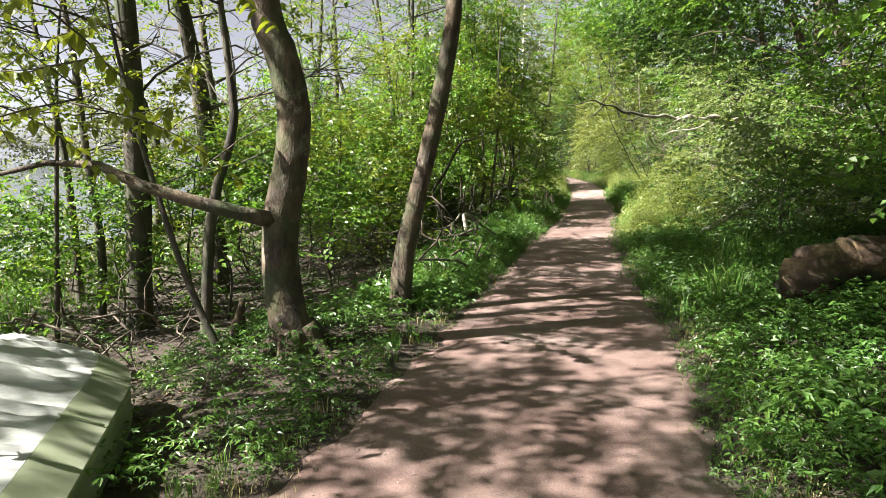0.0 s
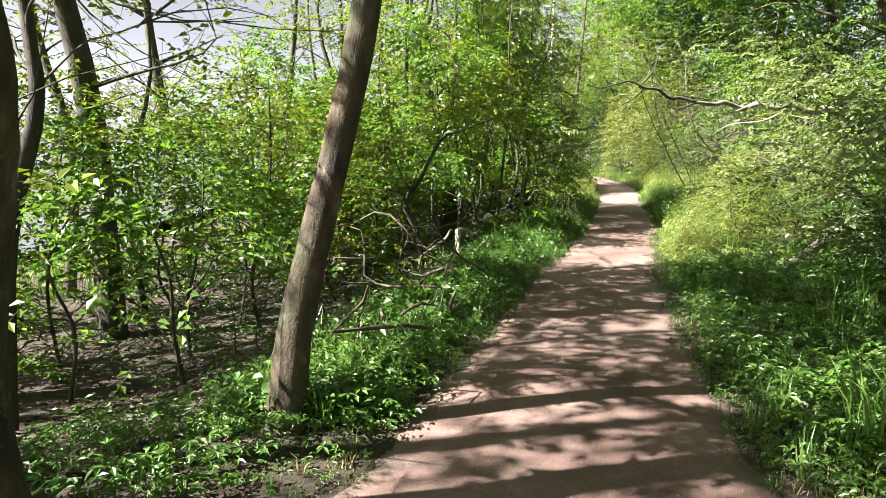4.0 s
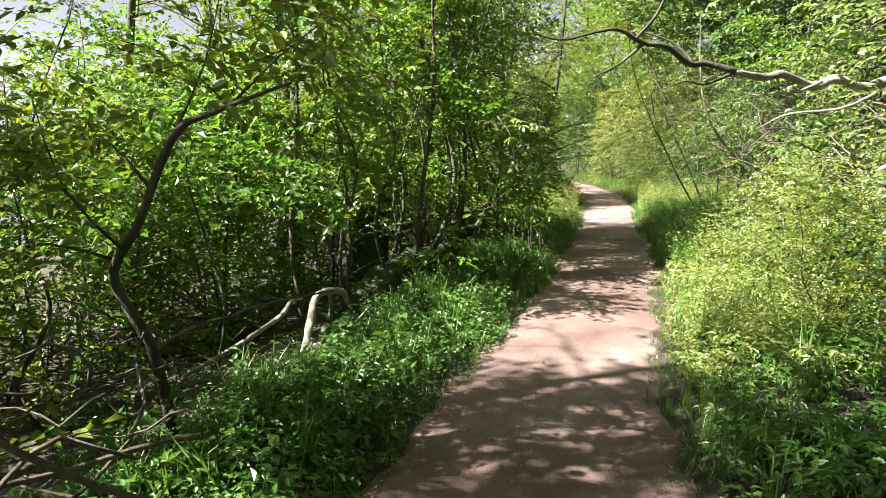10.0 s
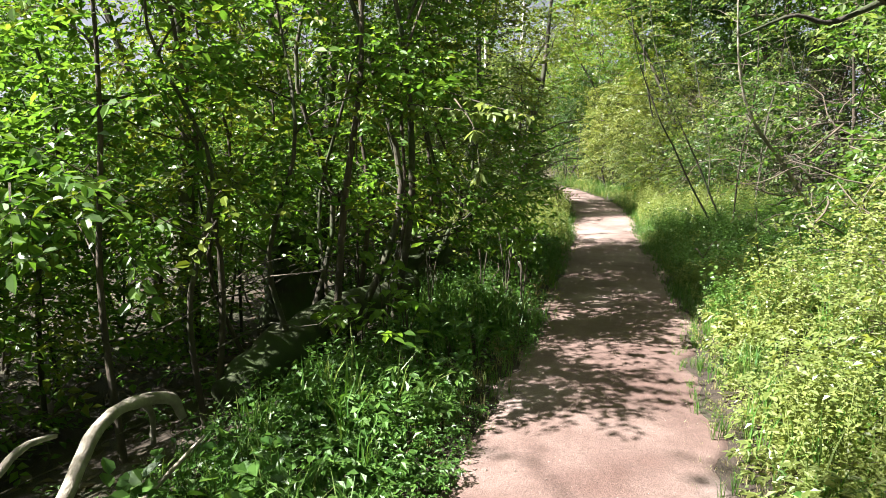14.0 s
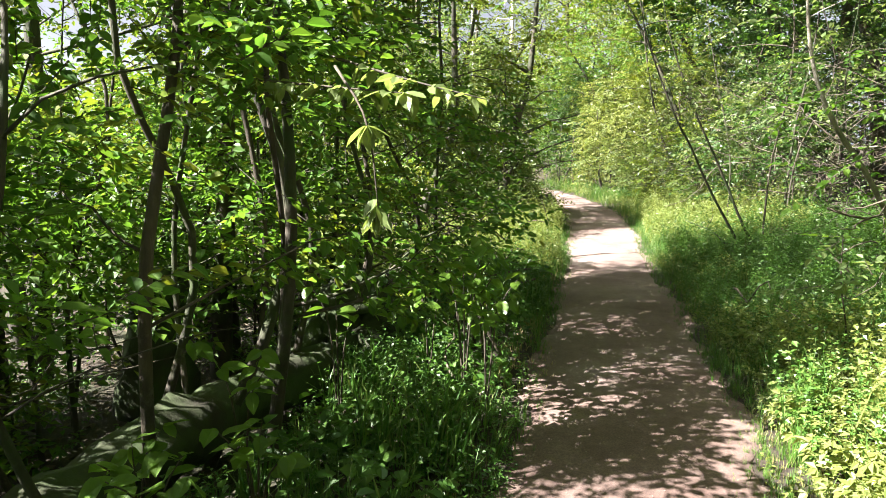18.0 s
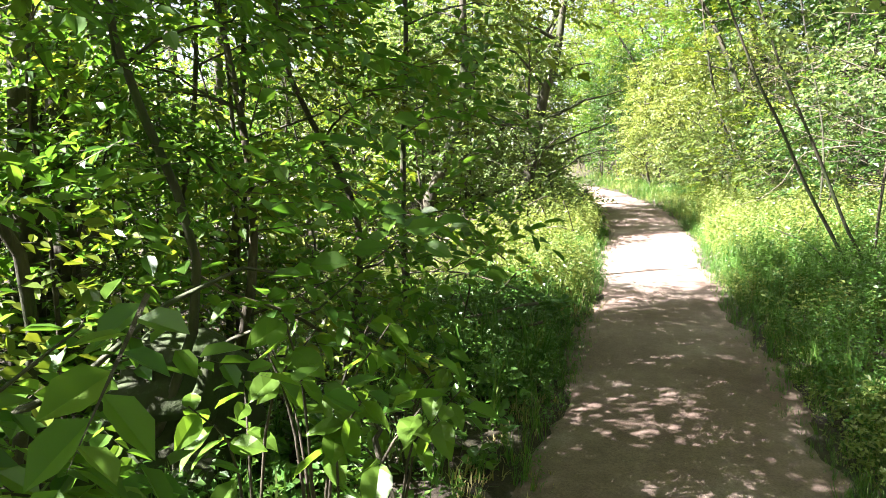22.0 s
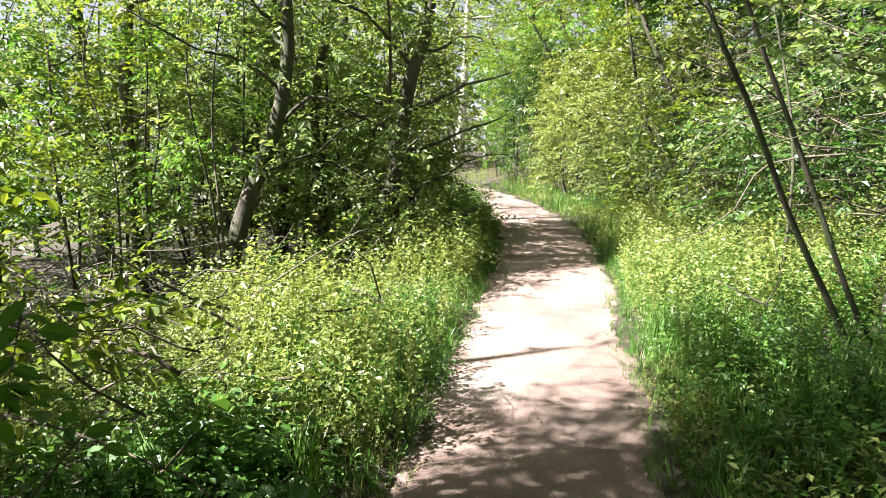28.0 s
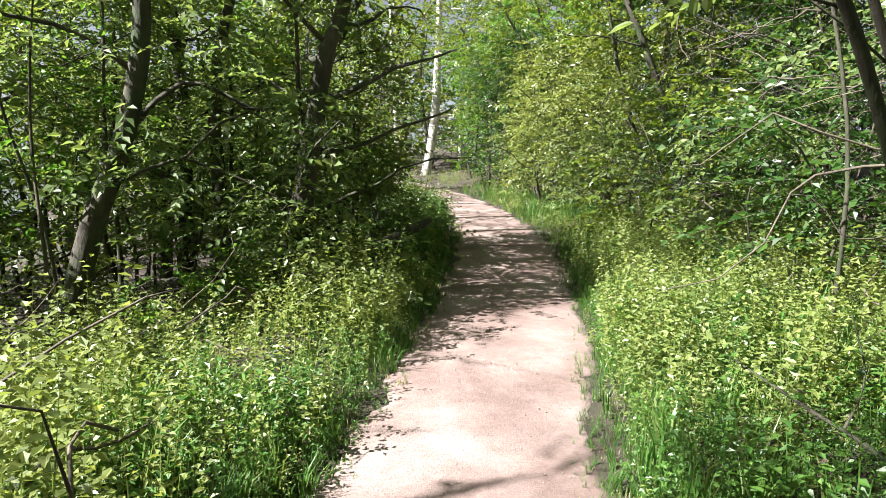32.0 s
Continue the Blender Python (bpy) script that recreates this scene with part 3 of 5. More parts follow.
_v, _q = grid(np.array([-2600, -600, -150, -60, -30, -11.0]), np.array([-2600, -300, -60, 0, 30, 60, 300, 2600.0]), lambda x, y: 0 * x - 1.45)
tagged(make("water", _v, _q, WATER), "pale still lake water behind the bank trees", "lake", kind="structure")


def far_wood(name, x0, x1, y0, y1, z0, height, n, seed, label):
    rng = np.random.default_rng(seed)
    f = rng.random(n)
    p = np.stack([x0 + (x1 - x0) * f, y0 + (y1 - y0) * f, np.zeros(n)], 1) + rng.normal(0, 4, (n, 3))
    top = height * (0.65 + 0.25 * np.sin(f * 37) + 0.12 * np.sin(f * 131 + 1))
    p[:, 2] = z0 + top * rng.random(n) ** 0.8
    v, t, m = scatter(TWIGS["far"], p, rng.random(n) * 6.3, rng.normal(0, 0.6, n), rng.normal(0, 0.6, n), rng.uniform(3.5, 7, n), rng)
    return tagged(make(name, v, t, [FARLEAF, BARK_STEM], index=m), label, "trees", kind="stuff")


# both far woods get their haze from the leaf colour
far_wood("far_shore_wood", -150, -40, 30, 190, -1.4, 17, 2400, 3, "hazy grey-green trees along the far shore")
far_wood("far_wood", -40, 45, 120, 95, 0, 16, 1000, 4, "distant trees beyond the wood, paled with painted haze")

# ---- the trees beside the start of the path ----
_r = np.random.default_rng(11)
_stem = [(-1.07, 4.82, -0.06), (-1.1, 4.84, 0.1), (-1.16, 4.89, 0.33), (-1.21, 4.94, 0.64), (-1.18, 4.95, 1.02), (-1.11, 4.95, 1.35), (-1.07, 4.95, 1.75), (-1.14, 4.95, 2.14), (-1.26, 4.95, 2.6), (-1.2, 5.0, 4.2), (-1.0, 5.1, 6.5), (-0.9, 5.2, 8.5)]
_limbs = [[(-1.22, 4.88, 0.98), (-1.55, 4.72, 1.08), (-2.05, 4.6, 1.25), (-2.5, 4.65, 1.42), (-3.0, 4.4, 1.3)]]
_limbs += [[(x0, 5.0, z), (x0 + dx * 0.5, 5 + dy * 0.5, z + 0.5), (x0 + dx, 5 + dy, z + rise)] for x0, z, dx, dy, rise in
           ((-1.2, 3.4, 1.8, -0.8, 1.0), (-1.2, 3.8, -1.9, 0.6, 1.1), (-1.1, 4.6, 2.2, 1.0, 1.2), (-1.1, 5.2, -1.5, -1.6, 1.0), (-1.0, 6.0, 2.0, -1.2, 0.9), (-1.0, 6.4, 0.4, 1.9, 1.2), (-0.9, 7.3, -1.4, 0.8, 0.8), (-0.9, 7.8, 1.3, 0.5, 0.6))]
_first = tree("tree", "smooth grey-brown tree with an S-bent trunk at the path's edge", "tree", _stem, [0.2, 0.165, 0.14, 0.13, 0.135, 0.125, 0.12, 0.115, 0.11, 0.09, 0.06, 0.03], BARK, _limbs, 1500, LEAF_FRESH, "far", high=True, seed=21, sides=16, spread=0.65, start=0.25, limb_radius=0.4, size=0.75, rough=0.02)

for _ln in ([(-1.17, 4.84, 0.2), (-1.27, 4.72, 0.05), (-1.4, 4.6, -0.06)], [(-1.0, 4.8, 0.22), (-0.9, 4.78, 0.06), (-0.78, 4.74, -0.04)], [(-1.08, 4.74, 0.16), (-1.06, 4.62, 0.03), (-1.02, 4.48, -0.05)], [(-1.02, 4.92, 0.2), (-0.9, 4.98, 0.06), (-0.76, 5.04, -0.04)], [(-1.18, 4.95, 0.2), (-1.32, 4.98, 0.02), (-1.5, 5.02, -0.1)]):
    make("root", *tube(np.array(_ln) - np.array((-1.07, 4.82, -0.06)), [0.075, 0.06, 0.025], 8, 10, 0.05, _r), BARK, _first, smooth=True)

_stem = [(-0.4, 6.05, 0.0), (-0.36, 6.13, 0.5), (-0.25, 6.18, 1.0), (-0.13, 6.24, 1.5), (-0.02, 6.27, 2.0), (0.07, 6.24, 2.5), (0.11, 6.2, 3.0), (0.2, 6.3, 5.0), (0.3, 6.5, 7.5)]
_limbs = [[(x0, 6.3, z), (x0 + dx * 0.5, 6.3 + dy * 0.5, z + 0.5), (x0 + dx, 6.3 + dy, z + rise)] for x0, z, dx, dy, rise in
          ((0.12, 3.6, 1.9, -1.0, 0.7), (0.15, 4.2, -1.6, 1.0, 0.9), (0.2, 5.0, 1.6, 1.4, 0.9), (0.2, 5.6, -1.2, -1.5, 0.8), (0.25, 6.3, 1.8, -0.3, 0.7), (0.3, 7.0, -0.6, 1.2, 0.6))]
tree("tree", "slender leaning tree with patchy grey bark on the verge", "tree", _stem, [0.11, 0.095, 0.085, 0.08, 0.078, 0.074, 0.07, 0.05, 0.02], BARK, _limbs, 1500, LEAF_FRESH, "far", high=True, seed=22, sides=14, spread=0.65, start=0.2, limb_radius=0.3, size=0.75, rough=0.025)

# thin stems in front of the lake
for k, (stem, r0, lab) in enumerate((
    ([(-2.45, 6.8, -0.35), (-2.33, 6.8, 0.84), (-2.08, 6.8, 1.68), (-2.08, 6.8, 2.11), (-2.15, 6.8, 2.95), (-2.3, 6.9, 4.5), (-2.3, 7, 6.2)], 0.06, "dark crooked tree stem in front of the lake"),
    ([(-1.72, 5.17, -0.2), (-1.98, 5.28, 0.31), (-2.19, 5.38, 0.84), (-2.42, 5.49, 1.55), (-2.62, 5.6, 2.31), (-2.9, 5.8, 3.6), (-3.0, 6, 4.8)], 0.032, "thin slanting pole-like sapling stem"),
    ([(-4.1, 7.9, -0.6), (-4.03, 7.9, 0.33), (-4.13, 7.9, 1.58), (-4.2, 7.9, 2.7), (-4.5, 8, 4.5), (-4.6, 8, 6)], 0.06, "dark slim tree on the lakeside bank"),
    ([(-4.11, 7.0, -0.5), (-3.97, 7.0, 1.28), (-3.9, 7.1, 2.6), (-3.7, 7.2, 3.9)], 0.03, "thin dark sapling on the lakeside bank"),
    ([(-5.2, 9.5, -0.7), (-5.3, 9.6, 1.2), (-5.7, 9.8, 3.2), (-6.1, 10, 5.8)], 0.07, "dark forked tree against the lake"),
    ([(-5.2, 12.0, -0.7), (-5.0, 12.0, 1.4), (-5.4, 12.0, 3.2), (-5.5, 12, 6.5)], 0.09, "tall ivy-clad trunk at the lake's edge"),
    ([(-4.4, 14.2, -0.6), (-4.55, 14.0, 1.5), (-4.75, 14.0, 3.3), (-5, 14, 7)], 0.16, "grey-green tall trunk at the lake's edge"),
    ([(-3.4, 10.6, -0.6), (-3.5, 10.6, 1.0), (-3.2, 10.7, 2.4), (-3.5, 10.9, 4.2)], 0.045, "bare crooked stem on the lakeside bank"),
)):
    tree("tree", lab, "tree", stem, [r0, r0 * 0.8, r0 * 0.65, r0 * 0.4, r0 * 0.2], BARK_DARK, limbs_for(stem, 9, 1.1 if r0 < 0.1 else 1.7, 0.45, _r, 0.35), 150 if k < 4 else 120, LEAF_FRESH, group="lakeside stems", seed=30 + k, sides=8,
         limb_radius=0.26, start=0.4, spread=0.2, bits=34)

# forked tree further in
_stem = [(-1.0, 19.5, -0.5), (-0.95, 19.5, 1.5), (-0.78, 19.5, 3.26), (-0.53, 19.5, 4.5), (-0.45, 19.5, 5.0), (-0.4, 19.6, 5.6)]
_limbs = [[(-0.78, 19.5, 3.35), (-1.48, 19.5, 3.95), (-2.27, 19.5, 4.33), (-3.05, 19.5, 4.56), (-3.7, 19.5, 4.2)], [(-0.7, 19.5, 3.7), (-1.2, 19.6, 4.8), (-1.6, 19.7, 5.6)]] + [l for l in limbs_for(_stem, 8, 1.8, 0.4, _r, 0.4) if l[-1][2] < 4.3]
tree("tree", "dark forked tree with a bowed limb", "tree", _stem, [0.2, 0.17, 0.13, 0.06, 0.035, 0.012], BARK_DARK, _limbs, 420, LEAF_FRESH, seed=44, spread=0.4, limb_radius=0.28)

# crooked shrub
_stem = [(0.05, 9.95, -0.2), (0.0, 9.8, 0.5), (-0.14, 9.74, 0.87), (0.02, 9.68, 1.13), (0.23, 9.62, 1.53), (0.43, 9.56, 1.63), (0.78, 9.5, 1.75)]
_limbs = [[(0.1, 9.65, 1.3), (-0.1, 9.7, 1.5), (-0.35, 9.8, 1.6)], [(0.23, 9.62, 1.53), (0.35, 9.7, 1.85), (0.4, 9.8, 2.2)], [(-0.1, 9.74, 0.95), (-0.35, 9.6, 1.05), (-0.7, 9.5, 1.0)], [(0.5, 9.55, 1.65), (0.7, 9.7, 1.9), (0.9, 9.9, 2.1)], [(-0.05, 9.7, 1.0), (-0.2, 9.5, 1.3), (-0.25, 9.4, 1.7)]]
tree("shrub", "shrub with a crooked dark main branch", "shrub", _stem, [0.032, 0.028, 0.023, 0.022, 0.018, 0.013, 0.006], BARK_DARK, _limbs, 190, LEAF_FRESH, "fine", seed=51, sides=8, limb_radius=0.4, trunk_name="main_branch", limb_name="branch", spread=0.2)

# pale branch arching over the path from the rising side
_r2 = np.random.default_rng(52)
_o = np.array((6.4, 12.9, 0.45))
_branch = thing("leaning_branch", *_o, "pale dead branch with a dark crooked tip, arching over the path", "branch")
_pale = [(6.4, 12.9, 0.35), (6.2, 12.85, 1.4), (5.75, 12.65, 1.93), (5.5, 12.6, 2.02), (5.18, 12.5, 1.98), (4.9, 12.42, 2.06), (4.65, 12.33, 2.0), (4.35, 12.2, 2.05), (4.17, 12.16, 1.99), (3.85, 11.99, 2.06), (3.7, 11.93, 2.03), (3.4, 11.75, 2.05)]
_dark = [(3.43, 11.77, 2.048), (3.36, 11.73, 2.06), (3.2, 11.72, 2.1), (3.04, 11.64, 2.09), (2.86, 11.55, 2.19), (2.68, 11.47, 2.2), (2.5, 11.38, 2.27), (2.35, 11.3, 2.25), (2.1, 11.2, 2.18), (1.9, 11.1, 2.2)]
make("stem", *tube(np.array(_pale) - _o, [0.06, 0.052, 0.046, 0.046, 0.043, 0.041, 0.038, 0.036, 0.033, 0.029, 0.027, 0.025], 9, 52, 0.1, _r2), DEADWOOD, _branch, smooth=True)
make("tip", *tube(np.array(_dark) - _o, [0.0252, 0.024, 0.022, 0.02, 0.018, 0.015, 0.012, 0.01, 0.007, 0.003], 8, 40, 0.1, _r2), BARK_DARK, _branch, smooth=True, label="dark crooked tip")
for _ln, _m in (([(3.42, 11.81, 2.05), (3.2, 11.75, 1.96), (3.05, 11.72, 1.98), (2.85, 11.7, 1.9)], BARK_DARK), ([(2.68, 11.47, 2.2), (2.5, 11.4, 2.05), (2.3, 11.3, 1.95)], BARK_DARK), ([(4.2, 12.1, 2.02), (3.95, 12.0, 1.93), (3.6, 11.9, 1.9)], DEADWOOD), ([(4.9, 12.4, 2.03), (4.6, 12.5, 1.85), (4.2, 12.6, 1.8), (4.0, 12.7, 1.68)], DEADWOOD), ([(2.6, 11.45, 2.2), (2.75, 11.4, 2.4), (2.85, 11.4, 2.7)], BARK_DARK), ([(3.1, 11.68, 2.09), (2.95, 11.75, 2.25), (2.7, 11.75, 2.33)], BARK_DARK)):
    make("side_branch", *tube(np.array(_ln) - _o, [0.013, 0.009, 0.003], 6, 12, 0.1, _r2), _m, _branch, smooth=True)

# pale stem leaning out from the bank, and a thin seedling at its foot
_stem = [(6.1, 16.7, 0.42), (5.6, 16.45, 0.95), (5.2, 16.2, 1.36), (4.82, 15.99, 1.71), (4.6, 15.9, 2.1), (4.5, 15.85, 2.6), (4.45, 15.8, 3.2)]
tree("tree", "thin pale grey stem leaning out from the bank", "tree", _stem, [0.024, 0.021, 0.019, 0.017, 0.013, 0.009, 0.004], DEADWOOD, limbs_for(_stem, 8, 0.8, 0.4, _r2, 0.4), 26, LEAF_PALE, "fine", seed=53, sides=8, limb_radius=0.28, spread=0.15)
_stem = [(4.75, 15.5, 0.12), (4.72, 15.46, 0.4), (4.64, 15.42, 0.7), (4.62, 15.41, 1.0)]
tree("seedling", "thin brown seedling with a few pale leaves on the verge", "seedling", _stem, [0.007, 0.006, 0.005, 0.003], BARK_STEM, [[(4.7, 15.45, 0.5), (4.58, 15.4, 0.64), (4.5, 15.4, 0.7)], [(4.65, 15.42, 0.66), (4.78, 15.4, 0.8), (4.84, 15.4, 0.86)], [_stem[2], _stem[3]]], 9, LEAF_PALE, "fine", seed=54, sides=6, limb_radius=0.5, spread=0.03, trunk_name="stem", limb_name="branch", gaps=False)

# twin leaning stems
for stem, s in (([(6.15, 20.2, 0.1), (5.9, 20.1, 0.48), (5.54, 19.97, 1.01), (5.23, 19.83, 1.53), (4.92, 19.7, 2.01), (4.5, 19.6, 3.0), (4.3, 19.5, 4.2)], 61), ([(6.5, 20.6, 0.15), (6.25, 20.5, 0.45), (5.89, 20.4, 1.13), (5.64, 20.3, 1.56), (5.33, 20.2, 2.12), (4.9, 20.1, 3.2), (4.7, 20, 4.6)], 62)):
    tree("tree", "slim dark stem leaning over the verge, one of a pair", "tree", stem, [0.021, 0.018, 0.016, 0.014, 0.012, 0.008, 0.004], BARK_DARK, limbs_for(stem, 9, 0.9, 0.4, _r, 0.45), 60, LEAF_PALE, "fine", "twin leaning stems", s, 8, limb_radius=0.25, spread=0.2)

# dark trunks beyond
for k, (stem, r0) in enumerate((
    ([(1.55, 23.6, -0.4), (1.85, 23.6, 0.7), (2.08, 23.6, 1.25), (2.3, 23.6, 2.1), (2.3, 23.6, 3.2), (2.2, 23.6, 6)], 0.1),
    ([(3.0, 24.5, -0.1), (3.15, 24.5, 0.35), (3.28, 24.5, 0.76), (3.39, 24.5, 1.37), (3.52, 24.5, 2.14), (3.75, 24.5, 3.0), (4.0, 24.6, 6.5)], 0.12),
    ([(1.6, 26.5, -0.3), (1.65, 26.5, 1.5), (1.5, 26.6, 4), (1.7, 26.7, 7)], 0.1),
    ([(0.2, 25.0, -0.5), (0.1, 25, 1.8), (0.3, 25, 4.5), (0.2, 25, 7.5)], 0.09),
)):
    tree("tree", "dark leaning trunk in dense undergrowth", "tree", stem, [r0, r0 * 0.9, r0 * 0.8, r0 * 0.7, r0 * 0.5, r0 * 0.2], BARK_DARK, limbs_for(stem, 12, 1.7, 0.35, _r, 0.3), 240, LEAF_PALE, "coarse", "dark trunks", 70 + k, 10, spread=0.3)

# birches
for k, stem in enumerate(([(4.89, 47.5, -0.02), (5.0, 47.5, 0.43), (5.34, 47.5, 2.81), (5.47, 47.5, 7.38), (5.5, 47.5, 11)], [(3.82, 47.5, -0.1), (3.75, 47.5, 0.7), (3.67, 47.5, 2.78), (3.43, 47.5, 7.3), (3.4, 47.5, 10)], [(6.6, 50, 0.1), (6.7, 50, 4), (6.9, 50, 9)])):
    r0 = (0.22, 0.12, 0.11)[k]
    tree("birch", "white-barked birch beside the bend of the path", "tree", stem, [r0, r0 * 0.9, r0 * 0.8, r0 * 0.5, r0 * 0.2], BARK_BIRCH, limbs_for(stem, 10, 2.0, 0.2, _r, 0.5, 0.3), 220, LEAF_FRESH, "coarse", "birches", 80 + k, 10, spread=0.35)

# ---- undergrowth ----
def sapling(x, y, h, lean, r0, n, mat, style, rng, label, group, reach=0.8, rise=0.35, lo=0.2, size=1.0, name="sapling", branches=8, spread=0.16, low=2.7, gaps=True):
    z = float(ground_z(x, y))
    a = rng.random() * 6.3
    d = np.array([math.cos(a), math.sin(a), 0]) * lean * h
    stem = [np.array([x, y, z]) + d * f ** 1.5 + np.array([rng.normal(0, 0.035) * h * (f > 0), rng.normal(0, 0.035) * h * (f > 0), h * f]) for f in (0, 0.25, 0.5, 0.75, 1)]
    stem = [tuple(s) for s in stem]
    bark, limbs, seed = BARK_STEM if rng.random() < 0.6 else BARK_DARK, limbs_for(stem, branches, reach, rise, rng, lo), int(rng.integers(1, 1 << 30))
    if h > 1.1 and ((0.9 < x < left_edge(y) and 19.2 < y < 23.1) or (2.2 < x < left_edge(y) and 18.8 < y < 24.2)):
        return None
    return tree(name, label, "shrub" if name == "shrub" else "young tree", stem, [r0, r0 * 0.8, r0 * 0.6, r0 * 0.4, r0 * 0.15], bark,
                limbs, int(0.95 * n), mat, style, group, seed, 7, spread, size, gaps, 0.25, low, 0.45, trunk_name="stem", limb_name="branch")


def strew(n, y0, y1, d0, d1, side, rng, gap):
    """Places beside the path, from y0 to y1 and d0 to d1 away from its edge, kept apart."""
    got = []
    for _ in range(n * 30):
        if len(got) >= n:
            break
        y = rng.uniform(y0, y1)
        d = rng.uniform(d0, d1)
        x = left_edge(y) - d if side < 0 else right_edge(y) + d
        if all((x - a) ** 2 + (y - b) ** 2 > gap * gap for a, b in got):
            got.append((float(x), float(y)))
    return got


_r = np.random.default_rng(100)
# stems named by place: the row that is passed closely
for x, y, h, r0 in ((0.93, 14.0, 5.2, 0.032), (0.95, 14.6, 5.6, 0.035), (1.3, 14.5, 5.4, 0.036), (1.15, 15.4, 5.0, 0.026), (1.3, 15.9, 4.6, 0.022), (0.5, 14.9, 5.5, 0.03), (0.32, 13.2, 4.4, 0.024), (0.1, 12.4, 4.2, 0.022), (1.3, 16.9, 5.0, 0.028), (1.75, 18.0, 4.6, 0.026), (1.0, 17.8, 5.2, 0.032)):
    sapling(x, y, h * 0.85, 0.05, r0, 300, LEAF_MID, "fine", _r, "slender dark sapling stem with fresh green leaves", "dense saplings", reach=0.95, lo=0.15)
for x, y in strew(34, 12.6, 24, 1.2, 5.5, -1, _r, 0.75):
    sapling(x, y, _r.uniform(2.8, 4.8), 0.06, _r.uniform(0.014, 0.03), 260, LEAF_MID if _r.random() < 0.6 else LEAF_FRESH, "fine" if x > left_edge(y) - 2.2 else "coarse", _r, "thin sapling with fresh green leaves", "dense saplings", reach=1.0, lo=0.12)
for x, y in strew(16, 7.2, 13, 2.1, 5.8, -1, _r, 0.85):
    sapling(x, y, _r.uniform(1.5, 2.6), 0.12, _r.uniform(0.014, 0.026), 250, LEAF_FRESH if int(10 * y) % 3 == 0 else LEAF_MID, "coarse", _r, "low yellow-green bush on the lakeside bank", "lakeside bushes", reach=1.0, lo=0.05, name="shrub", branches=10)
for x, y in strew(26, 23, 41, 0.7, 7, -1, _r, 0.95):
    sapling(x, y, _r.uniform(2.6, 4.8), 0.08, _r.uniform(0.02, 0.04), 270, LEAF_MID if _r.random() < 0.45 else LEAF_PALE, "coarse", _r, "leafy young tree in dense undergrowth", "far undergrowth", reach=1.2, lo=0.08, size=1.25)
# low bushes along the lakeside edge
for x, y in strew(14, 20, 34, 0.55, 2.0, -1, _r, 0.8):
    sapling(x, y, _r.uniform(0.9, 1.7), 0.15, 0.012, 170, LEAF_PALE, "fine", _r, "low sunlit bush at the path's edge", "edge bushes", reach=0.7, lo=0.05, name="shrub", branches=9, rise=0.5)

# rising bank
for x, y in strew(17, 7.5, 18, 1.6, 6.5, 1, _r, 0.95):
    sapling(x, y, _r.uniform(1.3, 3.0), 0.15, _r.uniform(0.015, 0.028), 300, LEAF_PALE if _r.random() < 0.6 else LEAF_MID, "fine", _r, "sunlit leafy bush on the rising bank", "bank bushes", reach=1.0, lo=0.05, name="shrub", branches=10, rise=0.5)
for x, y in strew(14, 3, 9, 2.2, 6.5, 1, _r, 1.0):
    sapling(x, y, _r.uniform(1.6, 4.0), 0.1, _r.uniform(0.018, 0.032), 420, LEAF_MID, "coarse", _r, "shaded leafy bush on the rising bank", "bank bushes", reach=1.1, lo=0.05, name="shrub", branches=10)
# behind the front row the leaves turn deep green, shade put into their colour
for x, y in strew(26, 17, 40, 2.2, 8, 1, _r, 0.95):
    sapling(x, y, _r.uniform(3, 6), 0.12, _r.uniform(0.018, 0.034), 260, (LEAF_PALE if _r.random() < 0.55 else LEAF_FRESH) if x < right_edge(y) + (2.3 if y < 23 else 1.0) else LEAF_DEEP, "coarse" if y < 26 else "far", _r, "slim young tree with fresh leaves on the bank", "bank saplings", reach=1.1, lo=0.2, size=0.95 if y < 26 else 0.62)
# bright bush and dark bush at the bend
for x, y, h, m, lab in ((8.1, 35.5, 3.6, LEAF_SPRING, "bright yellow-green bush at the bend"), (8.9, 33.5, 3.6, LEAF_SPRING, "bright yellow-green bush at the bend"), (7.0, 37.6, 4.4, LEAF_DEEP, "dark green bush at the bend"), (6.9, 39.2, 4.6, LEAF_DEEP, "dark green bush at the bend"), (9.6, 31.0, 3.4, LEAF_SPRING, "bright yellow-green bush at the bend"), (7.2, 33.2, 3.0, LEAF_SPRING, "bright yellow-green bush beside the path"), (8.0, 36.2, 3.4, LEAF_SPRING, "bright yellow-green bush beside the path"), (6.9, 40.3, 4.2, LEAF_MID, "leafy bush at the bend"), (9.2, 36.8, 3.8, LEAF_SPRING, "bright yellow-green bush at the bend"), (8.4, 29.4, 3.0, LEAF_PALE, "pale leafy bush on the bank"), (9.4, 27.5, 3.4, LEAF_DEEP, "leafy bush on the bank"), (8.6, 25.2, 2.6, LEAF_PALE, "pale leafy bush on the bank"), (7.6, 41, 5, LEAF_MID, "tall bush at the bend"), (6.6, 44, 5, LEAF_FRESH, "tall bush at the bend"), (8.2, 45, 6, LEAF_MID, "tall bush at the bend")):
    sapling(x, y, h, 0.05, 0.04, 430, m, "far", _r, lab, "bushes at the bend", reach=1.5, lo=0.03, name="shrub", branches=16, spread=0.3, size=0.72)

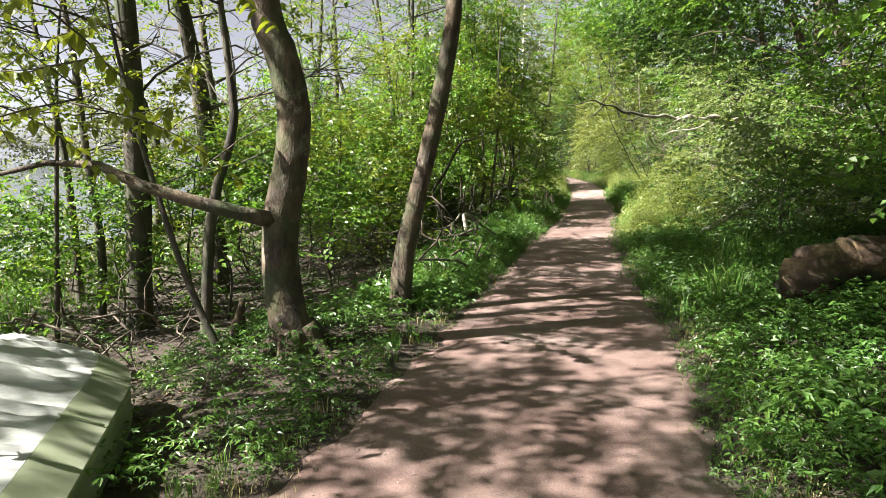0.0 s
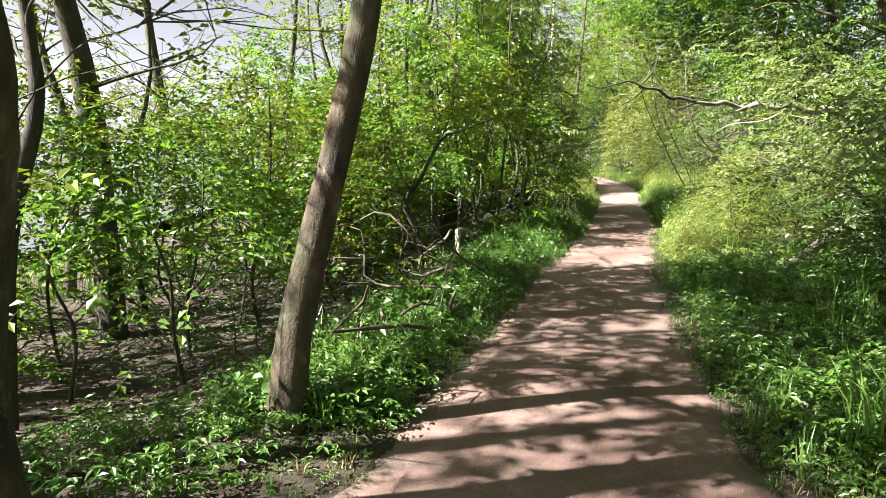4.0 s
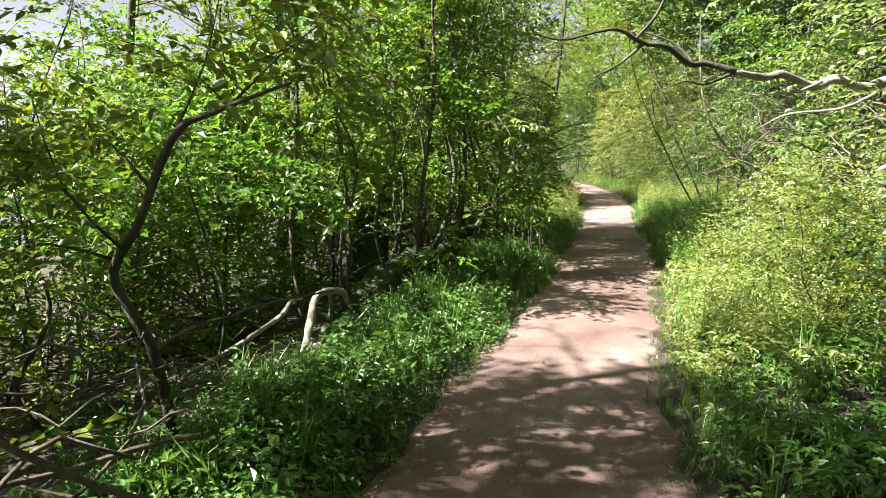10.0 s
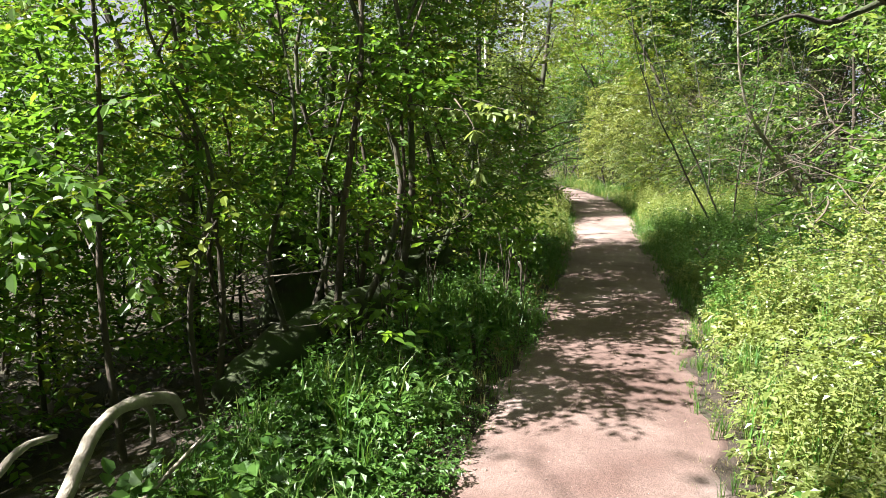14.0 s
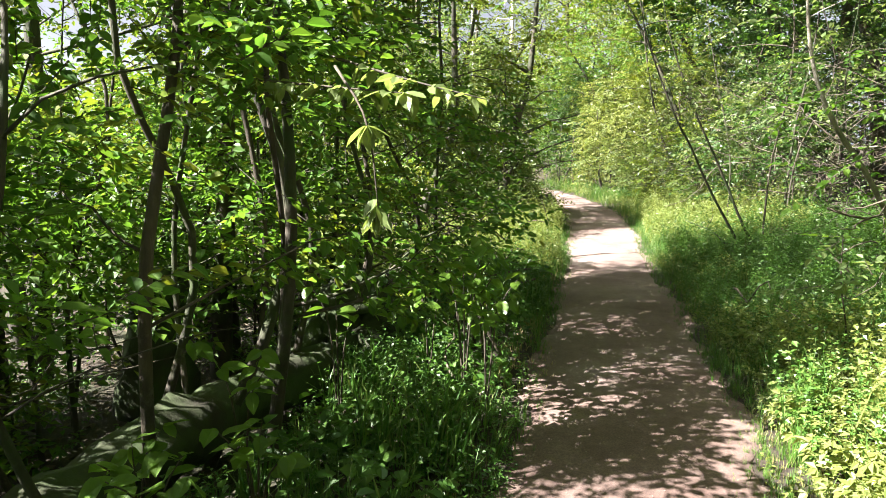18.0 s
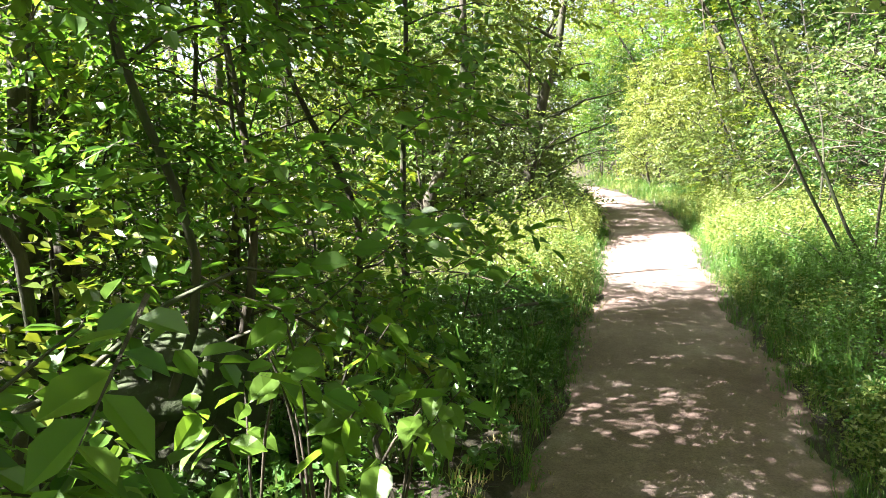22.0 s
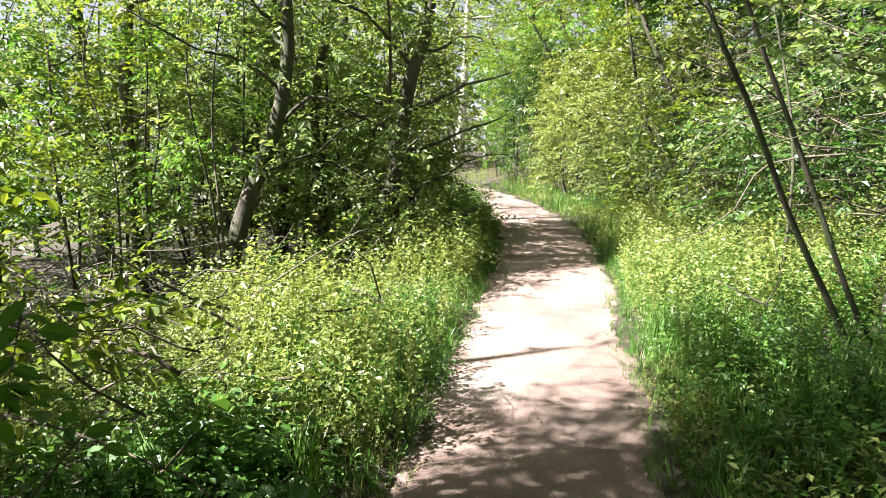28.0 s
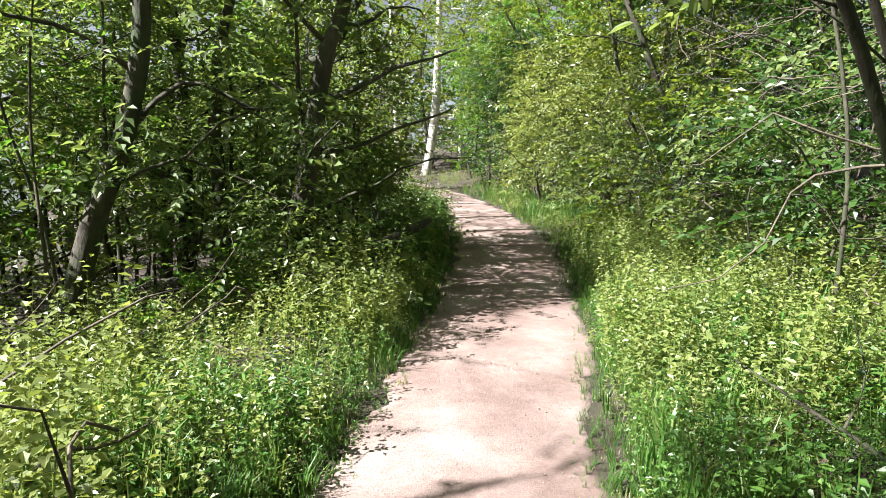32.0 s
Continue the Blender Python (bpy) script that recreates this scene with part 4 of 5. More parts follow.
# ---- taller trees, added so that their mostly unseen crowns shade the path ----
for k, (x, y, h) in enumerate(((-6.6, 2.0, 9), (-6.9, 6.2, 9), (-6.6, 9.6, 8.5), (-5.6, -0.8, 9), (-7.4, 4.2, 10), (-5.9, 7.8, 9), (-4.2, 1.0, 9), (-3.0, -2.0, 9), (-5.5, 4.5, 10), (-3.2, 9.5, 8.2), (-3.2, 15.5, 8.5), (-2.2, 18, 8), (-0.8, 22.5, 9), (-0.3, 17.9, 8.5), (0.1, 17.6, 8), (-0.7, 15.4, 8.5), (0.2, 17.0, 8.5), (-1.4, 17.0, 9), (-3.4, 7.4, 8), (0.6, 28.5, 8), (2.4, 25.6, 7.5), (-1.2, 27, 9), (1.0, 30, 9), (1.6, 34, 9), (0.5, 38, 10), (2.0, 44.5, 10), (-3, 33, 10), (-4, 24, 10), (-4.5, 29, 10))):
    z = float(ground_z(x, y))
    stem = [(x, y, z), (x + _r.normal(0, 0.15), y, z + h * 0.3), (x + _r.normal(0, 0.3), y + _r.normal(0, 0.3), z + h * 0.65), (x + _r.normal(0, 0.4), y, z + h)]
    tree("tree", "tall tree added for the shade of its crown", "tree", stem, [0.15, 0.12, 0.08, 0.03] if y < 14 or y > 26 else [0.1, 0.06, 0.03, 0.012], BARK_DARK, limbs_for(stem, 14, 2.6, 0.3, _r, 0.35), 950 if 14 < y < 29 else 800, LEAF_MID if k % 2 else LEAF_FRESH, "coarse" if 14 < y < 29 else "far", "tall lakeside trees", 200 + k, 9, 0.6, 1.05 if 14 < y < 29 else 0.75, high=True, limb_radius=0.16, bits=40)
for k, (x, y, h) in enumerate(((6.5, 2.5, 8), (7.2, 7.0, 9), (8.0, 11.5, 9), (9.0, 16.5, 9), (9.8, 21, 9), (10.5, 26, 10), (12, 31, 11), (11, 37, 11), (8.5, 48, 11), (4.0, 50, 11), (12, 43, 12), (-1, 47, 11))):
    z = float(ground_z(x, y))
    stem = [(x, y, z), (x + _r.normal(0, 0.2), y, z + h * 0.3), (x + _r.normal(-0.2, 0.3), y + _r.normal(0, 0.3), z + h * 0.65), (x + _r.normal(-0.3, 0.4), y, z + h)]
    tree("tree", "tall tree on the rising bank", "tree", stem, [0.16, 0.12, 0.08, 0.03], BARK, limbs_for(stem, 16, 2.8, 0.3, _r, 0.1), 400, LEAF_MID if k % 3 else LEAF_DEEP, "far", "tall bank trees", 230 + k, 9, 0.45, 0.75)

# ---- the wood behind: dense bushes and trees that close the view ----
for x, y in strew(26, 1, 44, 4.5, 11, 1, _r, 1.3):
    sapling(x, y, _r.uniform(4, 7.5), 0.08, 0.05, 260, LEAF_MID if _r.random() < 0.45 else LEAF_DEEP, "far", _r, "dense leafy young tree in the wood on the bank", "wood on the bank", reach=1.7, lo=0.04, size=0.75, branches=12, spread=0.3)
for x, y in strew(16, 18, 42, 5, 9.5, -1, _r, 1.3):
    sapling(x, y, _r.uniform(3, 4.6), 0.08, 0.05, 330, LEAF_MID if _r.random() < 0.5 else LEAF_FRESH, "far", _r, "dense leafy young tree in the lakeside wood", "lakeside wood", reach=1.7, lo=0.04, size=0.75, branches=12, spread=0.3)
for _ in range(26):
    sapling(_r.uniform(-7, 16), _r.uniform(49, 60), _r.uniform(6, 11), 0.06, 0.08, 230, LEAF_MID if _r.random() < 0.5 else LEAF_FRESH, "far", _r, "tall leafy tree closing the view beyond the bend", "wood beyond the bend", reach=2.6, lo=0.03, size=1.4, branches=14, spread=0.4)
for x, y in strew(9, 3.5, 13, 6, 11, -1, _r, 1.3):
    sapling(x, y, _r.uniform(1.2, 2.2), 0.12, 0.02, 120, LEAF_FRESH, "coarse", _r, "sparse bush at the water's edge", "waterside bushes", reach=1.1, lo=0.1, name="shrub")
# crowns that meet over the path further on
for k, (x, y, lean) in enumerate(((2.4, 27.5, 2.2), (2.6, 31.5, 2.0), (2.2, 36, 2.6), (8.4, 28.5, -2.2), (8.6, 36.5, -2.4), (7.6, 40.5, -2.0), (1.6, 40, 2.4))):
    z = float(ground_z(x, y))
    stem = [(x, y, z), (x + 0.15 * lean, y, z + 1.6), (x + 0.5 * lean, y, z + 3.4), (x + lean, y + 0.2, z + 5.4)]
    tree("tree", "young tree arching over the path", "tree", stem, [0.07, 0.06, 0.045, 0.015], BARK_DARK, limbs_for(stem, 14, 1.7, 0.15, _r, 0.3), 420, LEAF_FRESH, "coarse", "arching trees", 300 + k, 8, 0.35, 1.2, True, 0.2, 3.1)

# bare thin poles among the saplings
for x, y in strew(26, 12.8, 27, 0.9, 4.5, -1, _r, 0.5):
    sapling(x, y, _r.uniform(3, 4.6), 0.07, _r.uniform(0.01, 0.02), 26, LEAF_MID, "fine", _r, "thin dark bare pole among the saplings", "bare poles", reach=0.5, lo=0.4, branches=5)
for x, y in strew(22, 19, 34, 1.2, 5.5, 1, _r, 0.6):
    sapling(x, y, _r.uniform(2.8, 5), 0.12, _r.uniform(0.01, 0.018), 22, LEAF_PALE, "coarse", _r, "thin bare stem on the bank", "bare stems", reach=0.7, lo=0.3, branches=7)

_stem = [(8.25, 28.5, 0.3), (8.06, 28.5, 0.72), (7.48, 28.5, 1.99), (7.1, 28.5, 3.59), (6.9, 28.5, 5.2)]
tree("tree", "thin dark leaning stem on the bank", "tree", _stem, [0.04, 0.035, 0.03, 0.022, 0.01], BARK_DARK, limbs_for(_stem, 8, 0.9, 0.35, _r, 0.4), 60, LEAF_FRESH, "coarse", seed=410, sides=8)
# high crowns of the bank trees that lean out over the path
for k, y in enumerate((-5, -1.5, 1.5, 4.5, 7.5, 10.5, 14, 17.5, 21, 25, 29, 33)):
    x = float(right_edge(y)) + 4.6 + _r.uniform(-0.5, 0.8)
    z = float(ground_z(x, y))
    stem = [(x, y, z), (x - 0.3, y, z + 2.5), (x - 1.2, y + 0.2, z + 5.0), (x - 2.6, y + 0.3, z + 7.6)]
    limbs = [[stem[2], (x - 2.5, y + dy * 0.5, z + 5.6 + 0.3 * a), (x - 4.2 - 0.4 * a, y + dy, z + 6.0 + 0.5 * a)] for a, dy in enumerate((-1.6, -0.5, 0.7, 1.8))] + limbs_for(stem, 6, 2.0, 0.3, _r, 0.5)
    tree("tree", "tall tree leaning from the bank over the path", "tree", stem, [0.13, 0.11, 0.08, 0.03], BARK, limbs, 420 if k < 7 else 800 if k < 9 else 1250, LEAF_MID if k % 2 else LEAF_DEEP, "far", "leaning bank trees", 420 + k, 9, 0.6, 1.0, True, 0.1, 3.6)

_r4 = np.random.default_rng(78)
for x, y, h, m, lab in ((6.9, 36.4, 3.6, LEAF_DEEP, "dark green bush beside the bend"), (6.6, 38.2, 4.2, LEAF_DEEP, "dark green bush beside the bend"), (6.7, 40.4, 4.4, LEAF_MID, "leafy bush beside the bend"), (7.4, 33.0, 2.5, LEAF_SPRING, "bright yellow-green bush beside the bend"), (7.9, 30.8, 2.4, LEAF_SPRING, "bright yellow-green bush beside the bend"), (7.3, 34.8, 2.8, LEAF_SPRING, "bright yellow-green bush beside the bend")):
    sapling(x, y, h, 0.05, 0.03, 420, m, "coarse", _r4, lab, "bushes at the bend", reach=1.2, lo=0.03, name="shrub", branches=14, spread=0.25, size=1.1)

# low bushes round the mossy log
for x, y in ((-1.0, 13.0), (-1.3, 14.2), (-0.9, 15.2), (-1.6, 16.0), (-0.6, 17.0), (-2.2, 13.4), (-2.3, 15.0)):
    sapling(x, y, _r.uniform(1.8, 2.6), 0.12, 0.014, 420, LEAF_MID, "coarse", _r, "low leafy bush behind the mossy log", "bushes by the log", reach=0.9, lo=0.03, name="shrub", branches=10)

_r3 = np.random.default_rng(77)
for x, y, h, m in ((-1.4, 12.6, 2.1, LEAF_MID), (-1.7, 13.6, 2.9, LEAF_MID), (-2.2, 14.9, 3.1, LEAF_MID), (-2.8, 13.0, 3.0, LEAF_MID)):
    sapling(x, y, h, 0.08, 0.018, 250, m, "coarse", _r3, "dense leafy bush above the dark hollow", "bushes by the log", reach=0.95, lo=0.08, name="shrub", branches=12, spread=0.2, size=1.1)
for x, y in strew(11, 24.6, 28.5, 1.2, 5.5, -1, _r3, 0.9):
    sapling(x, y, _r3.uniform(2.6, 4.6), 0.08, _r3.uniform(0.02, 0.035), 300, LEAF_PALE if _r3.random() < 0.7 else LEAF_FRESH, "coarse", _r3, "sunlit leafy young tree with pale leaves", "pale young trees", reach=1.1, lo=0.08, size=1.1, branches=11)
for x, y in strew(12, 7.6, 10.8, 1.1, 3.2, -1, _r3, 0.55):
    sapling(x, y, _r3.uniform(0.4, 0.7), 0.2, 0.008, 34, LEAF_FRESH if _r3.random() < 0.3 else LEAF_DEEP, "broad", _r3, "low bramble growing through dead twigs", "low brambles", reach=0.55, lo=0.1, name="shrub", branches=9, rise=0.3, size=0.55)

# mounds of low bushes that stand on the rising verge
# most of these take the herb tone with sunlight in its colour
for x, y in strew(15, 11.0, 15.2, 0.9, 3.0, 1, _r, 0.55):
    sapling(x, y, _r.uniform(0.7, 1.25), 0.15, 0.01, 230, HERB_SUN if _r.random() < 0.7 else LEAF_FRESH, "coarse", _r, "low bramble mound on the verge in a sunlit yellow-green", "verge brambles", reach=0.55, lo=0.05, name="shrub", branches=9, rise=0.6, size=0.48)
# darker mounds: the deep green carries the shade of this stretch
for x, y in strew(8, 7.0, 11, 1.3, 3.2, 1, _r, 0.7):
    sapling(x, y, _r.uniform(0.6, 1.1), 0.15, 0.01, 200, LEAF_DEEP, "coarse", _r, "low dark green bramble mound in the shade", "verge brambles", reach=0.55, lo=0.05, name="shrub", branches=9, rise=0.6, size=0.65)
# about a third get deep green leaves, darkened for the shade
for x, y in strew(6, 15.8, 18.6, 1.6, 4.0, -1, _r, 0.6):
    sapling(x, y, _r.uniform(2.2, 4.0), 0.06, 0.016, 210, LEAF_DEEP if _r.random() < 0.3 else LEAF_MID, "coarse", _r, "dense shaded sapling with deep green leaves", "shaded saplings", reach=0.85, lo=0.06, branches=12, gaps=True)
# beyond 1.6 from the edge a darker leaf stands for the shade
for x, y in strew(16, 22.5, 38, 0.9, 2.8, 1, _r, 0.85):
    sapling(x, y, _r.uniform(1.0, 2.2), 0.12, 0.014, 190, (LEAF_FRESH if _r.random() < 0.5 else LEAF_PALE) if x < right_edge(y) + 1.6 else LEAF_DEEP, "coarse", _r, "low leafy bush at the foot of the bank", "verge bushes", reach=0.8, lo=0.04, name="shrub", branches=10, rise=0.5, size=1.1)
# the dark inside of the wood is painted with deep green leaves
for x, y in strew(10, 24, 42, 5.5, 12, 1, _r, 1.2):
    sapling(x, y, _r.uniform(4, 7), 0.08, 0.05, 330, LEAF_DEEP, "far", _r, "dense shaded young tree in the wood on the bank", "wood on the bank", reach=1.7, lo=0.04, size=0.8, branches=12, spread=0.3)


# ---- fallen wood ----
def fallen(name, label, category, lines, mat, part_name="stem", sides=8, seed=1, lumpy=0.09):
    """Dead wood: the first line is the main piece, the rest its branches."""
    rng = np.random.default_rng(seed)
    o = np.array(lines[0][0][0])
    e = thing(name, *o, label, category)
    for k, (pts, rad) in enumerate(lines):
        v, t = tube(np.array(pts) - o, rad, sides, max(8, 4 * len(pts)), lumpy, rng)
        make(part_name if k == 0 else "side_branch", v, t, mat, e, smooth=True)
    return e


fallen("dead_snag", "pale bent dead branch rising from the bank", "branch", [
    ([(0.4, 10.95, -0.16), (0.39, 11.15, 0.0), (0.38, 11.4, 0.17), (0.36, 11.65, 0.3), (0.36, 11.85, 0.335), (0.42, 12.0, 0.33), (0.5, 12.1, 0.3), (0.54, 12.12, 0.2)], [0.036, 0.033, 0.03, 0.028, 0.028, 0.03, 0.03, 0.018]),
    ([(0.41, 12.0, 0.33), (0.4, 12.1, 0.22), (0.38, 12.15, 0.05)], [0.02, 0.016, 0.013]),
    ([(0.44, 11.1, -0.02), (0.6, 11.4, 0.1), (0.78, 11.75, 0.28)], [0.014, 0.012, 0.006])], DEADWOOD, seed=3)
fallen("dead_branch", "curved pale dead branch lying on the bank", "branch", [
    ([(-0.25, 10.7, 0.05), (0.03, 10.9, 0.2), (0.12, 11.05, 0.25), (0.23, 11.2, 0.32), (0.28, 11.35, 0.4), (0.31, 11.5, 0.38)], [0.014, 0.016, 0.017, 0.017, 0.015, 0.009])], DEADWOOD, seed=4)
fallen("mossy_log", "thick dark mossy log lying under the saplings", "log", [
    ([(0.5, 12.9, -0.02), (0.56, 13.3, 0.03), (0.66, 13.7, 0.06), (0.82, 14.3, 0.1), (1.05, 14.9, 0.11), (1.4, 15.6, 0.1)], [0.12, 0.16, 0.17, 0.17, 0.16, 0.15])], MOSSLOG, "trunk", 14, 5, 0.13)
fallen("mossy_stump", "dark rotten stump beside the mossy log", "stump", [
    ([(0.1, 16.0, -0.35), (0.1, 16.0, 0.1), (0.14, 16.05, 0.45), (0.12, 16.0, 0.62)], [0.3, 0.22, 0.2, 0.12])], MOSSLOG, "trunk", 12, 6)
fallen("rotten_stump", "dark rotten stump with a mossy broken top under the saplings", "stump", [
    ([(1.45, 16.2, -0.25), (1.46, 16.2, 0.1), (1.5, 16.18, 0.42), (1.52, 16.14, 0.6)], [0.4, 0.33, 0.27, 0.12]),
    ([(1.6, 16.05, 0.3), (1.72, 15.92, 0.5), (1.76, 15.86, 0.66)], [0.07, 0.045, 0.012]),
    ([(1.3, 16.05, 0.25), (1.2, 15.85, 0.1), (1.12, 15.65, -0.05)], [0.1, 0.08, 0.04]),
    ([(1.6, 16.0, 0.2), (1.72, 15.78, 0.06), (1.8, 15.6, -0.05)], [0.09, 0.07, 0.04])], MOSSLOG, "trunk", 14, 16, 0.16)
fallen("fallen_log", "dark fallen log poking out over the path's edge", "log", [
    ([(4.5, 26.6, 0.5), (4.25, 25.9, 0.44), (3.9, 24.95, 0.37), (3.5, 24.2, 0.2), (3.2, 23.7, -0.1)], [0.045, 0.06, 0.065, 0.07, 0.075])], BARK_DARK, "trunk", 10, 7)
fallen("rotten_log", "brown rotten log with a broken root end among the herbs", "log", [
    ([(2.98, 5.5, 0.16), (3.02, 5.52, 0.4), (3.15, 5.56, 0.52), (3.5, 5.66, 0.56), (4.1, 5.8, 0.6), (5.0, 6.1, 0.62)], [0.15, 0.2, 0.19, 0.17, 0.15, 0.13]),
    ([(3.1, 5.5, 0.35), (3.25, 5.42, 0.2), (3.35, 5.38, 0.02)], [0.1, 0.08, 0.06]),
    ([(2.98, 5.48, 0.3), (2.86, 5.4, 0.2), (2.8, 5.34, 0.04)], [0.06, 0.05, 0.035])], ROTTEN, "trunk", 14, 8, 0.2)
fallen("broken_stump", "small reddish rotten stump on the bank", "stump", [
    ([(-1.75, 5.6, -0.35), (-1.74, 5.6, -0.05), (-1.7, 5.6, 0.22)], [0.09, 0.075, 0.02])], ROTTEN, "trunk", 9, 9)
fallen("dark_branch", "dark bare branch slanting out of the bank", "branch", [
    ([(5.5, 10.8, 0.4), (5.05, 10.55, 0.83), (4.7, 10.5, 1.1), (4.45, 10.48, 1.22), (4.26, 10.47, 1.23)], [0.035, 0.032, 0.03, 0.024, 0.012])], BARK_DARK, seed=10)
fallen("pale_log", "pale barkless pole lying in the herbs on the bank", "log", [
    ([(3.55, 9.35, 0.3), (4.1, 9.75, 0.5), (4.6, 10.2, 0.64), (5.2, 10.75, 0.8)], [0.04, 0.05, 0.052, 0.055]),
    ([(4.1, 9.75, 0.52), (4.05, 9.6, 0.64), (3.98, 9.5, 0.7)], [0.02, 0.015, 0.006])], DEADWOOD, sides=9, seed=17)
fallen("dry_stalk", "thin dark dry stalk leaning over the verge", "branch", [
    ([(5.85, 19.8, 0.2), (5.75, 20.3, 0.42), (5.7, 20.65, 0.46), (5.64, 21.1, 0.5)], [0.01, 0.009, 0.008, 0.004]),
    ([(5.72, 20.5, 0.44), (5.85, 20.6, 0.6), (5.85, 20.7, 0.8)], [0.006, 0.004, 0.002])], BARK_DARK, sides=5, seed=11)


def dead_thicket(name, x0, x1, y0, y1, z0, z1, n, seed, mat, label, thick=0.008, length=0.7):
    rng = np.random.default_rng(seed)
    pieces = []
    for _ in range(n):
        x, y = rng.uniform(x0, x1), rng.uniform(y0, y1)
        p = np.array([x, y, float(ground_z(x, y)) + rng.uniform(z0, z1)])
        L = length * rng.uniform(0.4, 1.5)
        a = rng.random() * 6.3
        d = np.array([math.cos(a), math.sin(a), rng.normal(0.15, 0.35)]) * L
        k = rng.normal(0, 0.13, 3) * L
        r = thick * rng.uniform(0.5, 1.4)
        pts = np.array([p, p + d * 0.25 + k * 0.6 + rng.normal(0, 0.05, 3) * L, p + d * 0.5 + k, p + d * 0.75 + rng.normal(0, 0.1, 3) * L, p + d])
        pts[:, 2] = np.maximum(pts[:, 2], ground_z(pts[:, 0], pts[:, 1]) + 0.01)
        if clear_of_path(pts, 2.7).all():
            pieces.append(tube(pts, [r, r * 0.8, r * 0.3], 4, 7, 0.05, rng))
    v, t = joined(pieces)
    return tagged(make(name, v, t, mat, smooth=True), label, "twigs", kind="stuff")


dead_thicket("brushwood", -3.5, 0.7, 6.8, 12.5, 0.0, 0.6, 680, 1, DEADTWIG, "tangle of dead twigs and branches on the bank", 0.011, 0.9)
dead_thicket("brushwood", -4, -1.3, 3.5, 8, 0.0, 0.2, 150, 2, DEADTWIG, "dead sticks lying on the bank", 0.012, 0.9)
dead_thicket("brushwood", -1.0, 3.5, 12.5, 26, 0.0, 0.5, 420, 3, DEADTWIG, "dead twigs under the saplings", 0.009, 0.9)
dead_thicket("bare_twigs", 6.6, 9.5, 18, 27, 0.2, 2.6, 420, 4, DEADTWIG, "tangle of pale bare twigs on the bank", 0.006, 0.95)
dead_thicket("bare_twigs", 4.6, 7.5, 12, 17, 0.3, 1.6, 150, 5, DEADTWIG, "pale bare twigs among the bank bushes", 0.008, 1.0)


# ---- white plastic dinghy under the trees ----
def white_dinghy():
    e = thing("dinghy", -2.2, 3.0, -0.15, "weathered white plastic dinghy under a crumpled sheet on the bank", "boat")
    rng = np.random.default_rng(2)
    ys = np.concatenate([np.linspace(-1.7, 0.35, 150), np.linspace(0.365, 0.98, 46)])

    def loft(name, prof, parent, smooth=False, ripple=0.0, mat=PLASTIC):
        rows = []
        for y in ys:
            f = max(0.0, (y - 0.02) / 0.96)
            w = math.sqrt(max(0.0, 1 - 0.93 * f ** 2.2))
            row = []
            for x, z in prof:
                dz = ripple * (0.45 * math.sin(y * 88 + 5 * x + 2 * math.sin(9 * y)) + 0.6 * math.sin(y * 37 - 7 * x + 3 * math.sin(5 * x + 4 * y)) + 0.9 * math.sin(y * 11 + 4 * x) * max(0, 0.3 - x)) * min(1, max(0, (0.41 - x) / 0.15))
                row.append((x * w, y, z * (1 - 0.2 * f * f) + dz))
            rows.append(row)
        v = np.array(rows).reshape(-1, 3)
        n = len(prof)
        i, j = np.meshgrid(np.arange(len(ys) - 1), np.arange(n - 1), indexing="ij")
        a = (i * n + j).ravel()
        q = np.stack([a, a + 1, a + n + 1, a + n], 1)
        return make(name, v, np.vstack([q[:, [0, 1, 2]], q[:, [0, 2, 3]]]), mat, parent, smooth=smooth)

    hull = loft("hull", [(-0.5, 0.0), (-0.6, 0.3), (-0.62, 0.56), (-0.6, 0.56), (-0.56, 0.3), (-0.46, 0.05), (0.42, 0.05), (0.55, 0.24), (0.56, 0.3), (0.54, 0.46), (0.57, 0.48), (0.6, 0.46), (0.62, 0.3), (0.61, 0.22), (0.47, 0.0), (-0.5, 0.0)], e)
    loft("gunwale", [(0.6, 0.49), (0.6, 0.515), (0.42, 0.575), (0.41, 0.555), (0.6, 0.49)], hull)
    loft("sheet", [(0.415, 0.57), (0.36, 0.575), (0.27, 0.57), (0.18, 0.58), (0.08, 0.6), (-0.05, 0.62), (-0.2, 0.63), (-0.35, 0.62), (-0.48, 0.6), (-0.56, 0.6)], e, True, 0.026, SHEET)
    rim = [(-0.6, -1.7, 0.64), (-0.61, -0.6, 0.65), (-0.6, 0.25, 0.66), (-0.48, 0.6, 0.6), (-0.24, 0.9, 0.52)]
    vv, tt = tube(np.array(rim), [0.055, 0.055, 0.055, 0.05, 0.04], 10, 26, 0.02)
    make("rim", vv, tt, PLASTIC, hull, smooth=True)
    # no opening is cut: a dark block paints the shade inside the slot
    bm = bmesh.new()
    bmesh.ops.create_cube(bm, size=1, matrix=Matrix.Translation((0.612, 0.1, 0.25)) @ Matrix.Diagonal((0.03, 0.17, 0.035, 1)))
    bmesh.ops.bevel(bm, geom=bm.edges[:], offset=0.008, segments=2, affect="EDGES")
    part("handle_slot", bm, SLOT, hull, "dark block for the shade in the handle slot")
    for y in (-1.1, -0.35, 0.2):
        vv, tt = tube(np.array([(0.41, y, 0.585), (0.5, y + 0.01, 0.56), (0.59, y + 0.02, 0.525)]), [0.006, 0.007, 0.006], 6, 8, 0.02)
        make("cleat", vv, tt, PLASTIC, hull, smooth=True)
    e.rotation_euler = (radians(1), radians(7), radians(14))
    return e


white_dinghy()


